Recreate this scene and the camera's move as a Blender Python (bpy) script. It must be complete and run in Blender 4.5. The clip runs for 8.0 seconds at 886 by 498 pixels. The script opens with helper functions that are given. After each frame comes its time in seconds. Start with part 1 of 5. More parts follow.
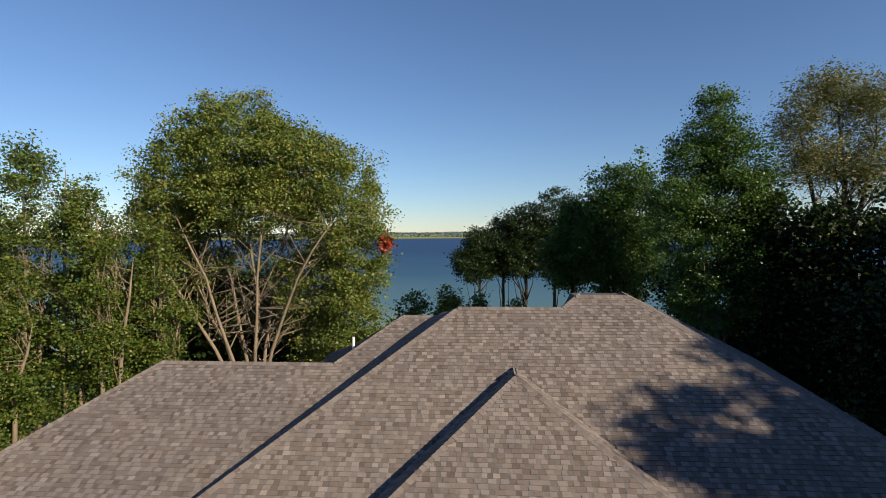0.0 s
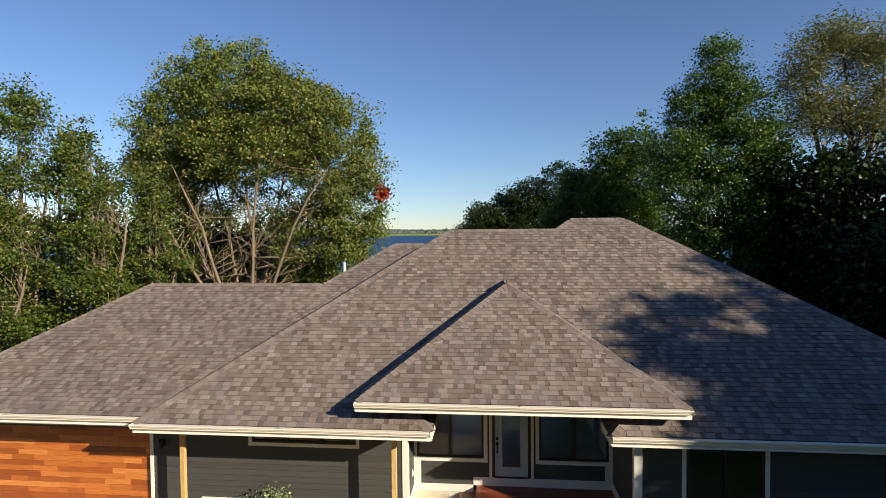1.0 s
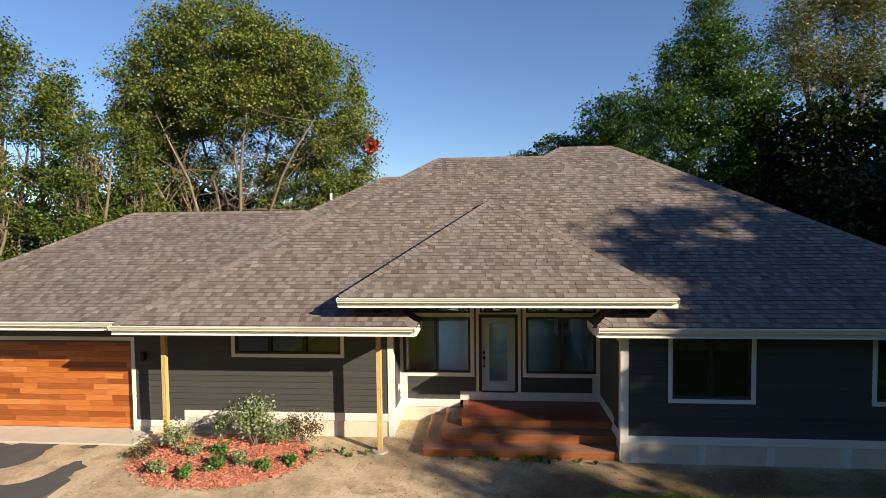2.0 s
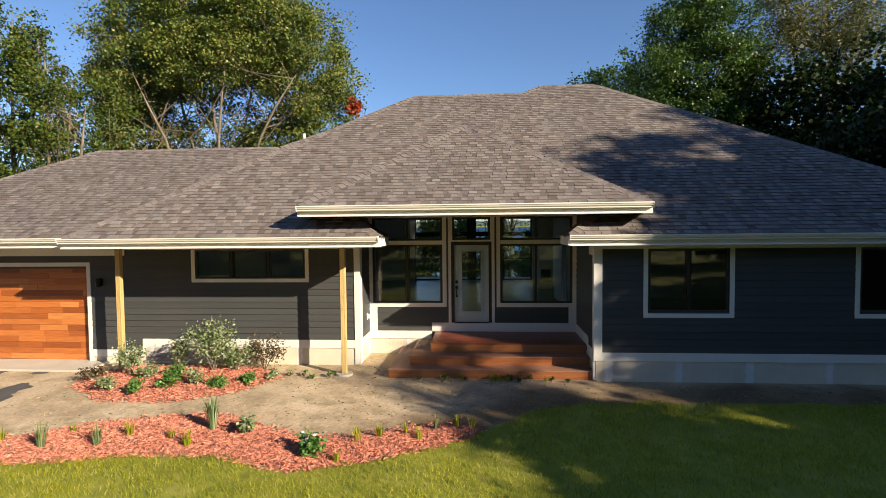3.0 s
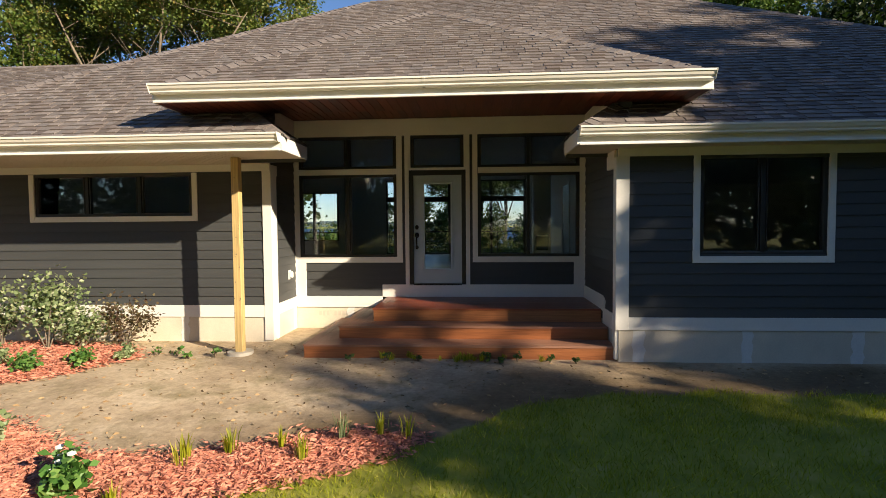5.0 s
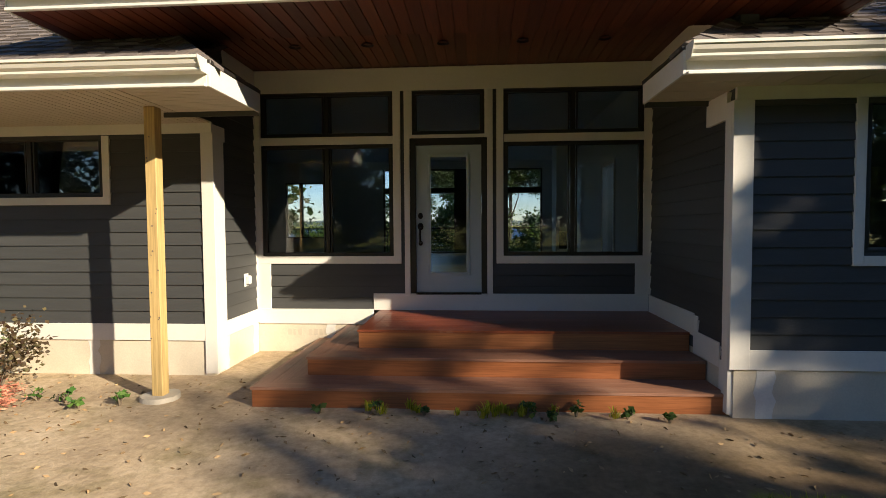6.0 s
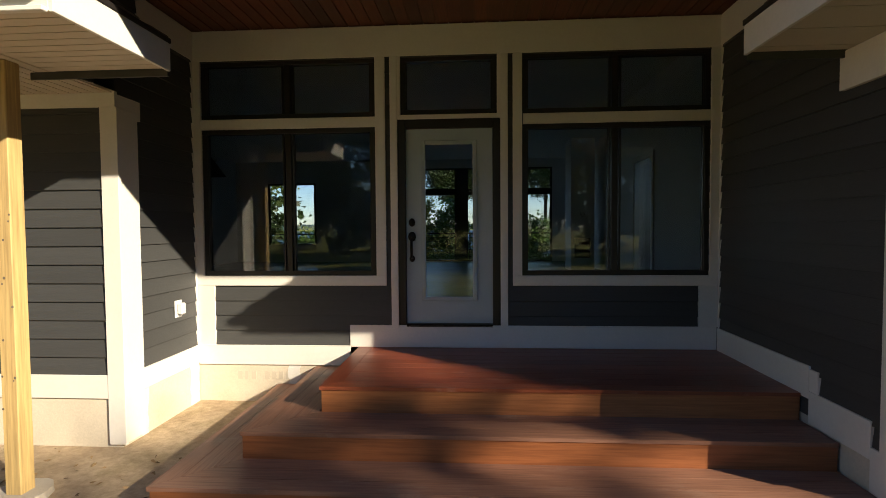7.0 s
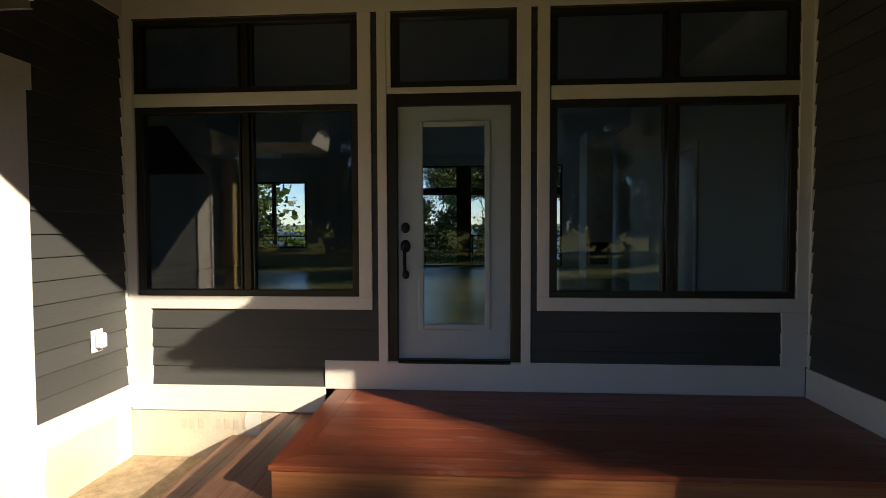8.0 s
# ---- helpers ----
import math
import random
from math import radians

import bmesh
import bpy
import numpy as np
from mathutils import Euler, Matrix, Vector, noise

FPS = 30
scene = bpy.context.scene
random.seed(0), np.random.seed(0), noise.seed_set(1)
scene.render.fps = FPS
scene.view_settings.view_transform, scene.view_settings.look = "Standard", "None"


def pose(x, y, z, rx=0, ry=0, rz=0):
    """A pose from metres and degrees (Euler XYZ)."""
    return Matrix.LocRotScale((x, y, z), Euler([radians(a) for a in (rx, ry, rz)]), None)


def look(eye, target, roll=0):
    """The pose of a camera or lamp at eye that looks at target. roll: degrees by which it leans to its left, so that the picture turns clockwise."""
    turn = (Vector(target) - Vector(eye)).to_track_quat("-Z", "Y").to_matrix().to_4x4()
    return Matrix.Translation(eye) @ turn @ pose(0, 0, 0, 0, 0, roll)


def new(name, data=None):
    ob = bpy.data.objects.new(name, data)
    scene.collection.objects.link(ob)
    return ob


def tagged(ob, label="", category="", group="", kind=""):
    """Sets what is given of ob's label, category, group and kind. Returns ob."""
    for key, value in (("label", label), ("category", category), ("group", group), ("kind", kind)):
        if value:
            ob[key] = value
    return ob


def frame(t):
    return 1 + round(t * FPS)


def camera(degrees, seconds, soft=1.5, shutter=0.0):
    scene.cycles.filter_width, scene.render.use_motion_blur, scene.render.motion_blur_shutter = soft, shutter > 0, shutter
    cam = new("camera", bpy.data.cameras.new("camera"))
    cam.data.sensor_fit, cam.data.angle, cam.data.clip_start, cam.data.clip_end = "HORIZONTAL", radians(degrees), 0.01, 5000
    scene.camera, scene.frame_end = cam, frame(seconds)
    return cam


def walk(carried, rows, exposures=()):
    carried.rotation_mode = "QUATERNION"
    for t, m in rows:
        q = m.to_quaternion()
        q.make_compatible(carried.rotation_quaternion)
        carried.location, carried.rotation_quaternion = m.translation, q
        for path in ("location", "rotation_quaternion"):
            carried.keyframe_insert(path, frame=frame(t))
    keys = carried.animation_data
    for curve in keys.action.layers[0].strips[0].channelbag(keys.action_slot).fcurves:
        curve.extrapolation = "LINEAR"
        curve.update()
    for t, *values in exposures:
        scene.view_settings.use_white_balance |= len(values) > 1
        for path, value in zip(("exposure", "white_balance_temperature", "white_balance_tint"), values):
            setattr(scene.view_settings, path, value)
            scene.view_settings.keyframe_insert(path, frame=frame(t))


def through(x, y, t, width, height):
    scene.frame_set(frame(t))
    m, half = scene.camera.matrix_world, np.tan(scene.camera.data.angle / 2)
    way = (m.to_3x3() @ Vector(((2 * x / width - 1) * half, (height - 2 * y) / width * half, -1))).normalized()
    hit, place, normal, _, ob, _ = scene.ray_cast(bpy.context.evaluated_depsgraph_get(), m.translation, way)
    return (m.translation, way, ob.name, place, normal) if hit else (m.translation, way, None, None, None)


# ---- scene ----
cam = camera(80.6, 8.0, soft=0.85)
PATH = [
    (0, (-0.964, -14.573, 10.221), (-1.127, -12.581, 10.169), -0.4),
    (0.5, (-0.657, -14.467, 8.922), (-0.835, -12.476, 8.864), -0.6),
    (1, (-0.484, -14.306, 7.596), (-0.673, -12.316, 7.534), -0.5),
    (1.5, (-0.419, -14.22, 6.506), (-0.599, -12.23, 6.419), -0.6),
    (2.8, (0.13, -13.876, 3.707), (-0.021, -11.884, 3.618), -0.6),
    (3.5, (0.683, -12.996, 2.789), (0.536, -11.004, 2.702), -0.5),
    (4, (0.891, -12.074, 2.423), (0.75, -10.081, 2.338), -0.5),
    (4.5, (0.866, -10.991, 2.151), (0.733, -8.997, 2.065), -0.5),
    (5.8, (0.478, -7.665, 1.759), (0.34, -5.672, 1.667), -0.4),
    (6.2, (0.334, -6.759, 1.779), (0.207, -4.765, 1.696), -0.3),
    (6.5, (0.261, -6.23, 1.783), (0.142, -4.235, 1.709), -0.4),
    (7, (0.293, -5.418, 1.837), (0.161, -3.423, 1.759), -0.4),
    (7.5, (0.288, -4.713, 1.864), (0.151, -2.719, 1.789), -0.3),
    (8, (0.191, -4.162, 1.892), (0.058, -2.168, 1.816), -0.2),
]
walk(cam, [(t, look(eye, target, roll)) for t, eye, target, roll in PATH], [(0, 0.64), (1.5, 0.84), (3, 1.02), (4.7, 1.04), (6.5, 0.86), (8, 1.02)])

# ---- world, sun ----
SUN_EL, SUN_X, SUN_Y = radians(23.3), 0.83, -0.556
world = bpy.data.worlds.new("sky")
scene.world = world
world.use_nodes = True
wn = world.node_tree.nodes
sky = wn.new("ShaderNodeTexSky")
sky.sky_type = "NISHITA"
sky.sun_disc = False
sky.sun_elevation = SUN_EL
sky.sun_rotation = math.atan2(SUN_X, SUN_Y)
sky.altitude, sky.air_density, sky.dust_density, sky.ozone_density = 0, 1.0, 0.0, 4.0
wn["Background"].inputs["Strength"].default_value = 0.069
tint = wn.new("ShaderNodeMix")
tint.data_type, tint.blend_type = "RGBA", "MULTIPLY"
tint.inputs[0].default_value, tint.inputs[7].default_value = 1.0, (0.95, 0.98, 1.09, 1)
world.node_tree.links.new(sky.outputs["Color"], tint.inputs[6])
world.node_tree.links.new(tint.outputs[2], wn["Background"].inputs["Color"])
sun = new("sun", bpy.data.lights.new("sun", "SUN"))
sun.data.energy, sun.data.angle, sun.data.color = 5.0, radians(0.55), (1.0, 0.86, 0.66)
sun.matrix_world = look((SUN_X * 60, SUN_Y * 60, 60 * math.tan(SUN_EL)), (0, 0, 0))


# ---- materials ----
def nodes_of(name, rough=0.6, metal=0.0):
    m = bpy.data.materials.new(name)
    m.use_nodes = True
    t = m.node_tree
    b = t.nodes["Principled BSDF"]
    b.inputs["Roughness"].default_value = rough
    b.inputs["Metallic"].default_value = metal
    return m, t, b


def ramp(t, src, stops):
    r = t.nodes.new("ShaderNodeValToRGB")
    while len(r.color_ramp.elements) < len(stops):
        r.color_ramp.elements.new(0.5)
    for e, (p, c) in zip(r.color_ramp.elements, stops):
        e.position, e.color = p, (*c, 1)
    t.links.new(src, r.inputs["Fac"])
    return r.outputs["Color"]


def noise_of(t, scale, detail=4.0, stretch=None, space="Object", rough=0.6):
    co = t.nodes.new("ShaderNodeTexCoord").outputs[space]
    if stretch:
        mp = t.nodes.new("ShaderNodeMapping")
        mp.inputs["Scale"].default_value = stretch
        t.links.new(co, mp.inputs["Vector"])
        co = mp.outputs["Vector"]
    n = t.nodes.new("ShaderNodeTexNoise")
    n.inputs["Scale"].default_value, n.inputs["Detail"].default_value, n.inputs["Roughness"].default_value = scale, detail, rough
    t.links.new(co, n.inputs["Vector"])
    return n.outputs["Fac"]


def mixc(t, fac, a, b, mode="MIX"):
    m = t.nodes.new("ShaderNodeMix")
    m.data_type, m.blend_type = "RGBA", mode
    for sock, v in ((m.inputs[0], fac), (m.inputs[6], a), (m.inputs[7], b)):
        if isinstance(v, (float, int)):
            sock.default_value = v
        elif isinstance(v, tuple):
            sock.default_value = (*v, 1)
        else:
            t.links.new(v, sock)
    return m.outputs[2]


def bump(t, b, src, strength=0.3, dist=0.01):
    n = t.nodes.new("ShaderNodeBump")
    n.inputs["Strength"].default_value, n.inputs["Distance"].default_value = strength, dist
    t.links.new(src, n.inputs["Height"])
    t.links.new(n.outputs["Normal"], b.inputs["Normal"])


def value(t, c):
    """Object Info's or the island's random number."""
    if c == "object":
        return t.nodes.new("ShaderNodeObjectInfo").outputs["Random"]
    return t.nodes.new("ShaderNodeNewGeometry").outputs["Random Per Island"]


def plain(name, c, rough=0.6, metal=0.0, vary=0.12, scale=3.0, grain=60.0, relief=0.1, stretch=None, rand=None, spread=0.0):
    m, t, b = nodes_of(name, rough, metal)
    lo, hi = tuple(v * (1 - vary) for v in c), tuple(min(1, v * (1 + vary)) for v in c)
    col = ramp(t, noise_of(t, scale, 5, stretch), [(0.3, lo), (0.7, hi)])
    fine = noise_of(t, grain, 3, stretch)
    col = mixc(t, 0.35, col, ramp(t, fine, [(0.35, lo), (0.65, hi)]))
    if rand:
        k = ramp(t, value(t, rand), [(0.0, (1 - spread,) * 3), (1.0, (1 + spread,) * 3)])
        col = mixc(t, 1.0, col, k, "MULTIPLY")
    t.links.new(col, b.inputs["Base Color"])
    if relief:
        bump(t, b, fine, relief, 0.004)
    return m


def wood(name, stops, rough, rand, along="x", relief=0.25, dust=None):
    """Planks: a tone of its own for each, with grain along it."""
    m, t, b = nodes_of(name, rough)
    st = {"x": (0.6, 14, 14), "y": (14, 0.6, 14), "z": (14, 14, 0.6)}[along]
    tone = ramp(t, value(t, rand), stops)
    g = noise_of(t, 4.0, 6, st)
    col = mixc(t, 1.0, tone, ramp(t, g, [(0.25, (0.62, 0.55, 0.5)), (0.75, (1.25, 1.2, 1.15))]), "MULTIPLY")
    if dust:
        d = ramp(t, noise_of(t, 1.6, 9, (1, 3, 1), rough=0.75), [(0.56, (0, 0, 0)), (0.7, (0.6, 0.6, 0.6))])
        col = mixc(t, d, col, dust)
    t.links.new(col, b.inputs["Base Color"])
    bump(t, b, g, relief, 0.003)
    return m


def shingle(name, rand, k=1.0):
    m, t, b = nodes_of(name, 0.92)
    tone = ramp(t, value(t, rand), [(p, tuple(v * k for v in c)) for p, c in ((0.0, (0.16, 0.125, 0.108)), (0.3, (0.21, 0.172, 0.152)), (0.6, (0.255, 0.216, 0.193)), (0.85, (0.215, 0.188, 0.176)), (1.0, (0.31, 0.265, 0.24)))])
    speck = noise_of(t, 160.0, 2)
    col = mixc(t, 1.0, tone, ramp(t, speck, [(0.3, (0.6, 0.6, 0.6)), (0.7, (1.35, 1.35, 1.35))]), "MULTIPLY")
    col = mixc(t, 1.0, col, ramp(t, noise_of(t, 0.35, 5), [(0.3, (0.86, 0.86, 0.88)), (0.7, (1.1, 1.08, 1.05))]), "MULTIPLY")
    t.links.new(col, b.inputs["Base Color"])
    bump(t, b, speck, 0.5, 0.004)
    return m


def leafy(name, stops, shine=0.45, through=0.22):
    """Leaves: a tone for each leaf, larger patches, and light that comes through the blade."""
    m, t, b = nodes_of(name, shine)
    tone = ramp(t, value(t, "island"), stops)
    tone = mixc(t, 1.0, tone, ramp(t, noise_of(t, 0.45, 3), [(0.3, (0.7, 0.75, 0.7)), (0.7, (1.3, 1.2, 1.1))]), "MULTIPLY")
    t.links.new(tone, b.inputs["Base Color"])
    b.inputs["Specular IOR Level"].default_value = 0.3
    tr = t.nodes.new("ShaderNodeBsdfTranslucent")
    t.links.new(mixc(t, 1.0, tone, (1.5, 1.7, 0.7), "MULTIPLY"), tr.inputs["Color"])
    mx = t.nodes.new("ShaderNodeMixShader")
    mx.inputs["Fac"].default_value = through
    t.links.new(b.outputs["BSDF"], mx.inputs[1])
    t.links.new(tr.outputs["BSDF"], mx.inputs[2])
    t.links.new(mx.outputs["Shader"], t.nodes["Material Output"].inputs["Surface"])
    return m


def glass(name):
    m, t, b = nodes_of(name, 0.02)
    cl = t.nodes.new("ShaderNodeBsdfTransparent")
    cl.inputs["Color"].default_value = (0.96, 0.975, 0.975, 1)
    gl = t.nodes.new("ShaderNodeBsdfGlossy")
    gl.inputs["Roughness"].default_value = 0.0
    fr = t.nodes.new("ShaderNodeFresnel")
    fr.inputs["IOR"].default_value = 1.55
    mx = t.nodes.new("ShaderNodeMixShader")
    t.links.new(fr.outputs["Fac"], mx.inputs["Fac"])
    t.links.new(cl.outputs["BSDF"], mx.inputs[1])
    t.links.new(gl.outputs["BSDF"], mx.inputs[2])
    t.links.new(mx.outputs["Shader"], t.nodes["Material Output"].inputs["Surface"])
    return m


SIDING = plain("siding_paint", (0.053, 0.054, 0.053), 0.55, vary=0.15, scale=1.5, grain=30, stretch=(0.5, 0.5, 6), relief=0.25, rand="object", spread=0.1)
TRIM = plain("white_trim_paint", (0.74, 0.71, 0.65), 0.5, vary=0.05, scale=2, grain=40, relief=0.12)
CEMENT = plain("cement_board", (0.62, 0.55, 0.43), 0.85, vary=0.12, scale=2.2, grain=50, relief=0.3)
PLASTER = plain("joint_compound", (0.7, 0.68, 0.63), 0.8, vary=0.1, scale=6, grain=40, relief=0.3)
SOFFIT = plain("soffit_panel", (0.6, 0.53, 0.42), 0.6, vary=0.05, relief=0.1)
GUTTER = plain("gutter_enamel", (0.76, 0.72, 0.63), 0.35, vary=0.05, relief=0.03)
DARKFRAME = plain("dark_bronze_frame", (0.02, 0.017, 0.015), 0.4, vary=0.2, relief=0.05)
DOORPAINT = plain("door_paint", (0.42, 0.5, 0.54), 0.4, vary=0.06, relief=0.05)
BLACKMETAL = plain("black_metal", (0.015, 0.014, 0.013), 0.35, 0.6, vary=0.2, relief=0.05)
INNERWALL = plain("inner_wall_paint", (0.84, 0.84, 0.82), 0.7, vary=0.04, relief=0.05)
INNERFLOOR = plain("concrete_floor", (0.42, 0.43, 0.44), 0.25, vary=0.2, scale=1.2, relief=0.05)
DECKTREAD = wood("deck_tread_wood", [(0, (0.22, 0.11, 0.07)), (0.5, (0.28, 0.145, 0.095)), (1, (0.34, 0.18, 0.12))], 0.5, "object", "x", dust=(0.42, 0.29, 0.21))
DECKTOP = wood("deck_top_wood", [(0, (0.19, 0.05, 0.024)), (0.5, (0.23, 0.062, 0.029)), (1, (0.28, 0.08, 0.038))], 0.34, "object", "x", dust=(0.46, 0.25, 0.17))
DECKTOPY = wood("deck_top_edge_wood", [(0, (0.19, 0.05, 0.024)), (1, (0.26, 0.072, 0.034))], 0.34, "object", "y", dust=(0.46, 0.25, 0.17))
DECKSIDE = wood("deck_riser_wood", [(0, (0.27, 0.095, 0.036)), (0.5, (0.34, 0.125, 0.046)), (1, (0.4, 0.16, 0.06))], 0.45, "object", "x")
DECKTREADY = wood("deck_side_tread_wood", [(0, (0.22, 0.11, 0.07)), (0.5, (0.28, 0.145, 0.095)), (1, (0.34, 0.18, 0.12))], 0.5, "object", "y", dust=(0.42, 0.29, 0.21))
CEDAR = wood("cedar_ceiling", [(0, (0.05, 0.013, 0.006)), (0.25, (0.12, 0.03, 0.012)), (0.6, (0.145, 0.037, 0.015)), (0.85, (0.09, 0.023, 0.01)), (1, (0.18, 0.052, 0.022))], 0.45, "island", "y")
DOORWOOD = wood("garage_door_wood", [(0, (0.27, 0.075, 0.018)), (0.4, (0.42, 0.13, 0.03)), (0.75, (0.52, 0.18, 0.045)), (1, (0.6, 0.25, 0.075))], 0.45, "object", "x")
POSTWOOD = wood("post_pine", [(0, (0.52, 0.38, 0.15)), (1, (0.56, 0.42, 0.18))], 0.7, "object", "z")
TWIG = plain("dry_litter", (0.3, 0.2, 0.1), 0.9, vary=0.3, relief=0.0, rand="island", spread=0.5)
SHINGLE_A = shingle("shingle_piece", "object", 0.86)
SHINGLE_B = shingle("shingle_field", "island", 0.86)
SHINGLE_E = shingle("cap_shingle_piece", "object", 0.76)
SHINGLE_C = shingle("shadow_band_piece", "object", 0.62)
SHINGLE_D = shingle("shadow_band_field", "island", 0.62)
UNDERLAY = plain("roof_underlay", (0.07, 0.06, 0.055), 0.95, vary=0.2)
CONCRETE = plain("concrete", (0.5, 0.45, 0.37), 0.85, vary=0.12, scale=2, grain=70, relief=0.3)
ASPHALT = plain("asphalt", (0.075, 0.072, 0.07), 0.9, vary=0.25, scale=1.5, grain=120, relief=0.5)
STONE = plain("stone_veneer", (0.42, 0.41, 0.39), 0.85, vary=0.25, scale=5, grain=50, relief=0.5, rand="object", spread=0.25)
BARK = plain("bark", (0.17, 0.132, 0.09), 0.9, vary=0.4, scale=6, grain=22, stretch=(1, 1, 0.25), relief=0.8)
BARKDARK = plain("dark_bark", (0.05, 0.04, 0.03), 0.95, vary=0.4, scale=6, grain=22, stretch=(1, 1, 0.25), relief=0.8)
MULCH = plain("red_mulch", (0.54, 0.21, 0.135), 0.9, vary=0.3, scale=8, grain=60, relief=0.5, rand="island", spread=0.4)
PLASTIC = plain("white_plastic", (0.72, 0.71, 0.68), 0.4, vary=0.03, relief=0.0)
GLASS = glass("window_glass")
LEAF_MAPLE = leafy("maple_leaves", [(0, (0.07, 0.108, 0.024)), (0.4, (0.105, 0.15, 0.032)), (0.8, (0.16, 0.188, 0.042)), (0.95, (0.215, 0.2, 0.05)), (1, (0.29, 0.18, 0.05))])
LEAF_OAK = leafy("oak_leaves", [(0, (0.027, 0.065, 0.018)), (0.5, (0.056, 0.110, 0.025)), (1, (0.106, 0.156, 0.037))])
LEAF_THIN = leafy("young_tree_leaves", [(0, (0.038, 0.072, 0.012)), (0.5, (0.072, 0.115, 0.019)), (0.9, (0.119, 0.136, 0.025)), (1, (0.162, 0.128, 0.030))])
LEAF_WILLOW = leafy("willow_leaves", [(0, (0.08, 0.098, 0.042)), (0.5, (0.135, 0.142, 0.062)), (1, (0.2, 0.17, 0.08))])
# the woods' deep shade is put into this near-black leaf colour
LEAF_SHADED = leafy("shaded_leaves", [(0, (0.012, 0.024, 0.007)), (0.5, (0.02, 0.037, 0.009)), (1, (0.034, 0.055, 0.013))], through=0.2)
LEAF_RED = leafy("red_leaves", [(0, (0.2, 0.02, 0.012)), (1, (0.35, 0.06, 0.02))])
LEAF_SHRUB = leafy("shrub_leaves", [(0, (0.105, 0.150, 0.068)), (0.6, (0.195, 0.255, 0.120)), (1, (0.450, 0.480, 0.330))])
LEAF_BROWN = leafy("brown_shrub_leaves", [(0, (0.06, 0.035, 0.025)), (0.6, (0.12, 0.085, 0.05)), (1, (0.17, 0.15, 0.08))])
LEAF_GREEN = leafy("bright_leaves", [(0, (0.05, 0.13, 0.025)), (0.6, (0.1, 0.22, 0.05)), (1, (0.18, 0.28, 0.08))])
PETAL = plain("white_petals", (0.8, 0.78, 0.72), 0.6, vary=0.05, relief=0.0)
GRASS = leafy("grass_blades", [(0, (0.168, 0.202, 0.013)), (0.5, (0.280, 0.302, 0.020)), (0.85, (0.403, 0.381, 0.034)), (1, (0.538, 0.448, 0.134))], 0.5, 0.4)


def ground_material():
    m, t, b = nodes_of("ground_soil_and_grass", 0.95)
    soil = ramp(t, noise_of(t, 0.8, 8, rough=0.65), [(0.3, (0.3, 0.22, 0.14)), (0.52, (0.5, 0.385, 0.25)), (0.75, (0.62, 0.5, 0.35))])
    clod = noise_of(t, 14.0, 6, rough=0.7)
    moss = ramp(t, noise_of(t, 1.7, 7, rough=0.7), [(0.5, (0, 0, 0)), (0.68, (0.7, 0.7, 0.7))])
    soil = mixc(t, moss, soil, (0.2, 0.165, 0.07))
    straw = ramp(t, noise_of(t, 9.0, 3, (1, 5, 1)), [(0.66, (0, 0, 0)), (0.72, (0.6, 0.6, 0.6))])
    soil = mixc(t, straw, soil, (0.66, 0.55, 0.36))
    soil = mixc(t, 1.0, soil, ramp(t, clod, [(0.28, (0.72, 0.7, 0.66)), (0.6, (1.08, 1.08, 1.08))]), "MULTIPLY")
    turf = ramp(t, noise_of(t, 3.0, 8), [(0.3, (0.16, 0.18, 0.018)), (0.55, (0.26, 0.26, 0.026)), (0.8, (0.38, 0.32, 0.1))])
    at = t.nodes.new("ShaderNodeAttribute")
    at.attribute_name = "turf"
    fac = t.nodes.new("ShaderNodeMath")
    fac.operation = "MULTIPLY_ADD"
    t.links.new(noise_of(t, 2.5, 6), fac.inputs[0])
    fac.inputs[1].default_value = 0.9
    t.links.new(at.outputs["Fac"], fac.inputs[2])
    lo = t.nodes.new("ShaderNodeAttribute")
    lo.attribute_name = "dark_soil"
    # soil is multiplied darker where the mask is high
    soil = mixc(t, lo.outputs["Fac"], soil, mixc(t, 1.0, soil, (0.42, 0.36, 0.27), "MULTIPLY"))
    edge = ramp(t, fac.outputs[0], [(0.82, (0, 0, 0)), (1.05, (1, 1, 1))])
    t.links.new(mixc(t, edge, soil, turf), b.inputs["Base Color"])
    bump(t, b, clod, 0.45, 0.025)
    return m


def water_material():
    m, t, b = nodes_of("lake_water", 0.5)
    co = t.nodes.new("ShaderNodeTexCoord").outputs["Object"]
    sep = t.nodes.new("ShaderNodeSeparateXYZ")
    t.links.new(co, sep.inputs[0])
    depth = t.nodes.new("ShaderNodeMapRange")
    depth.inputs["From Min"].default_value, depth.inputs["From Max"].default_value = 90, 900
    t.links.new(sep.outputs["Y"], depth.inputs["Value"])
    wob = t.nodes.new("ShaderNodeMath")
    wob.operation = "MULTIPLY_ADD"
    t.links.new(noise_of(t, 0.012, 4, (0.3, 1, 1)), wob.inputs[0])
    wob.inputs[1].default_value = 0.08
    t.links.new(depth.outputs["Result"], wob.inputs[2])
    col = ramp(t, wob.outputs[0], [(0.04, (0.2, 0.27, 0.23)), (0.12, (0.085, 0.17, 0.2)), (0.3, (0.03, 0.09, 0.155)), (0.8, (0.012, 0.045, 0.12))])
    t.links.new(col, b.inputs["Base Color"])
    b.inputs["Specular IOR Level"].default_value = 0.12
    return m


GROUND = ground_material()
WATER = water_material()


# ---- building helpers ----
def mesh_of(name, verts, faces, mats):
    me = bpy.data.meshes.new(name)
    me.from_pydata([tuple(v) for v in verts], [], faces)
    for m in mats if isinstance(mats, (list, tuple)) else [mats]:
        me.materials.append(m)
    me.update()
    return me


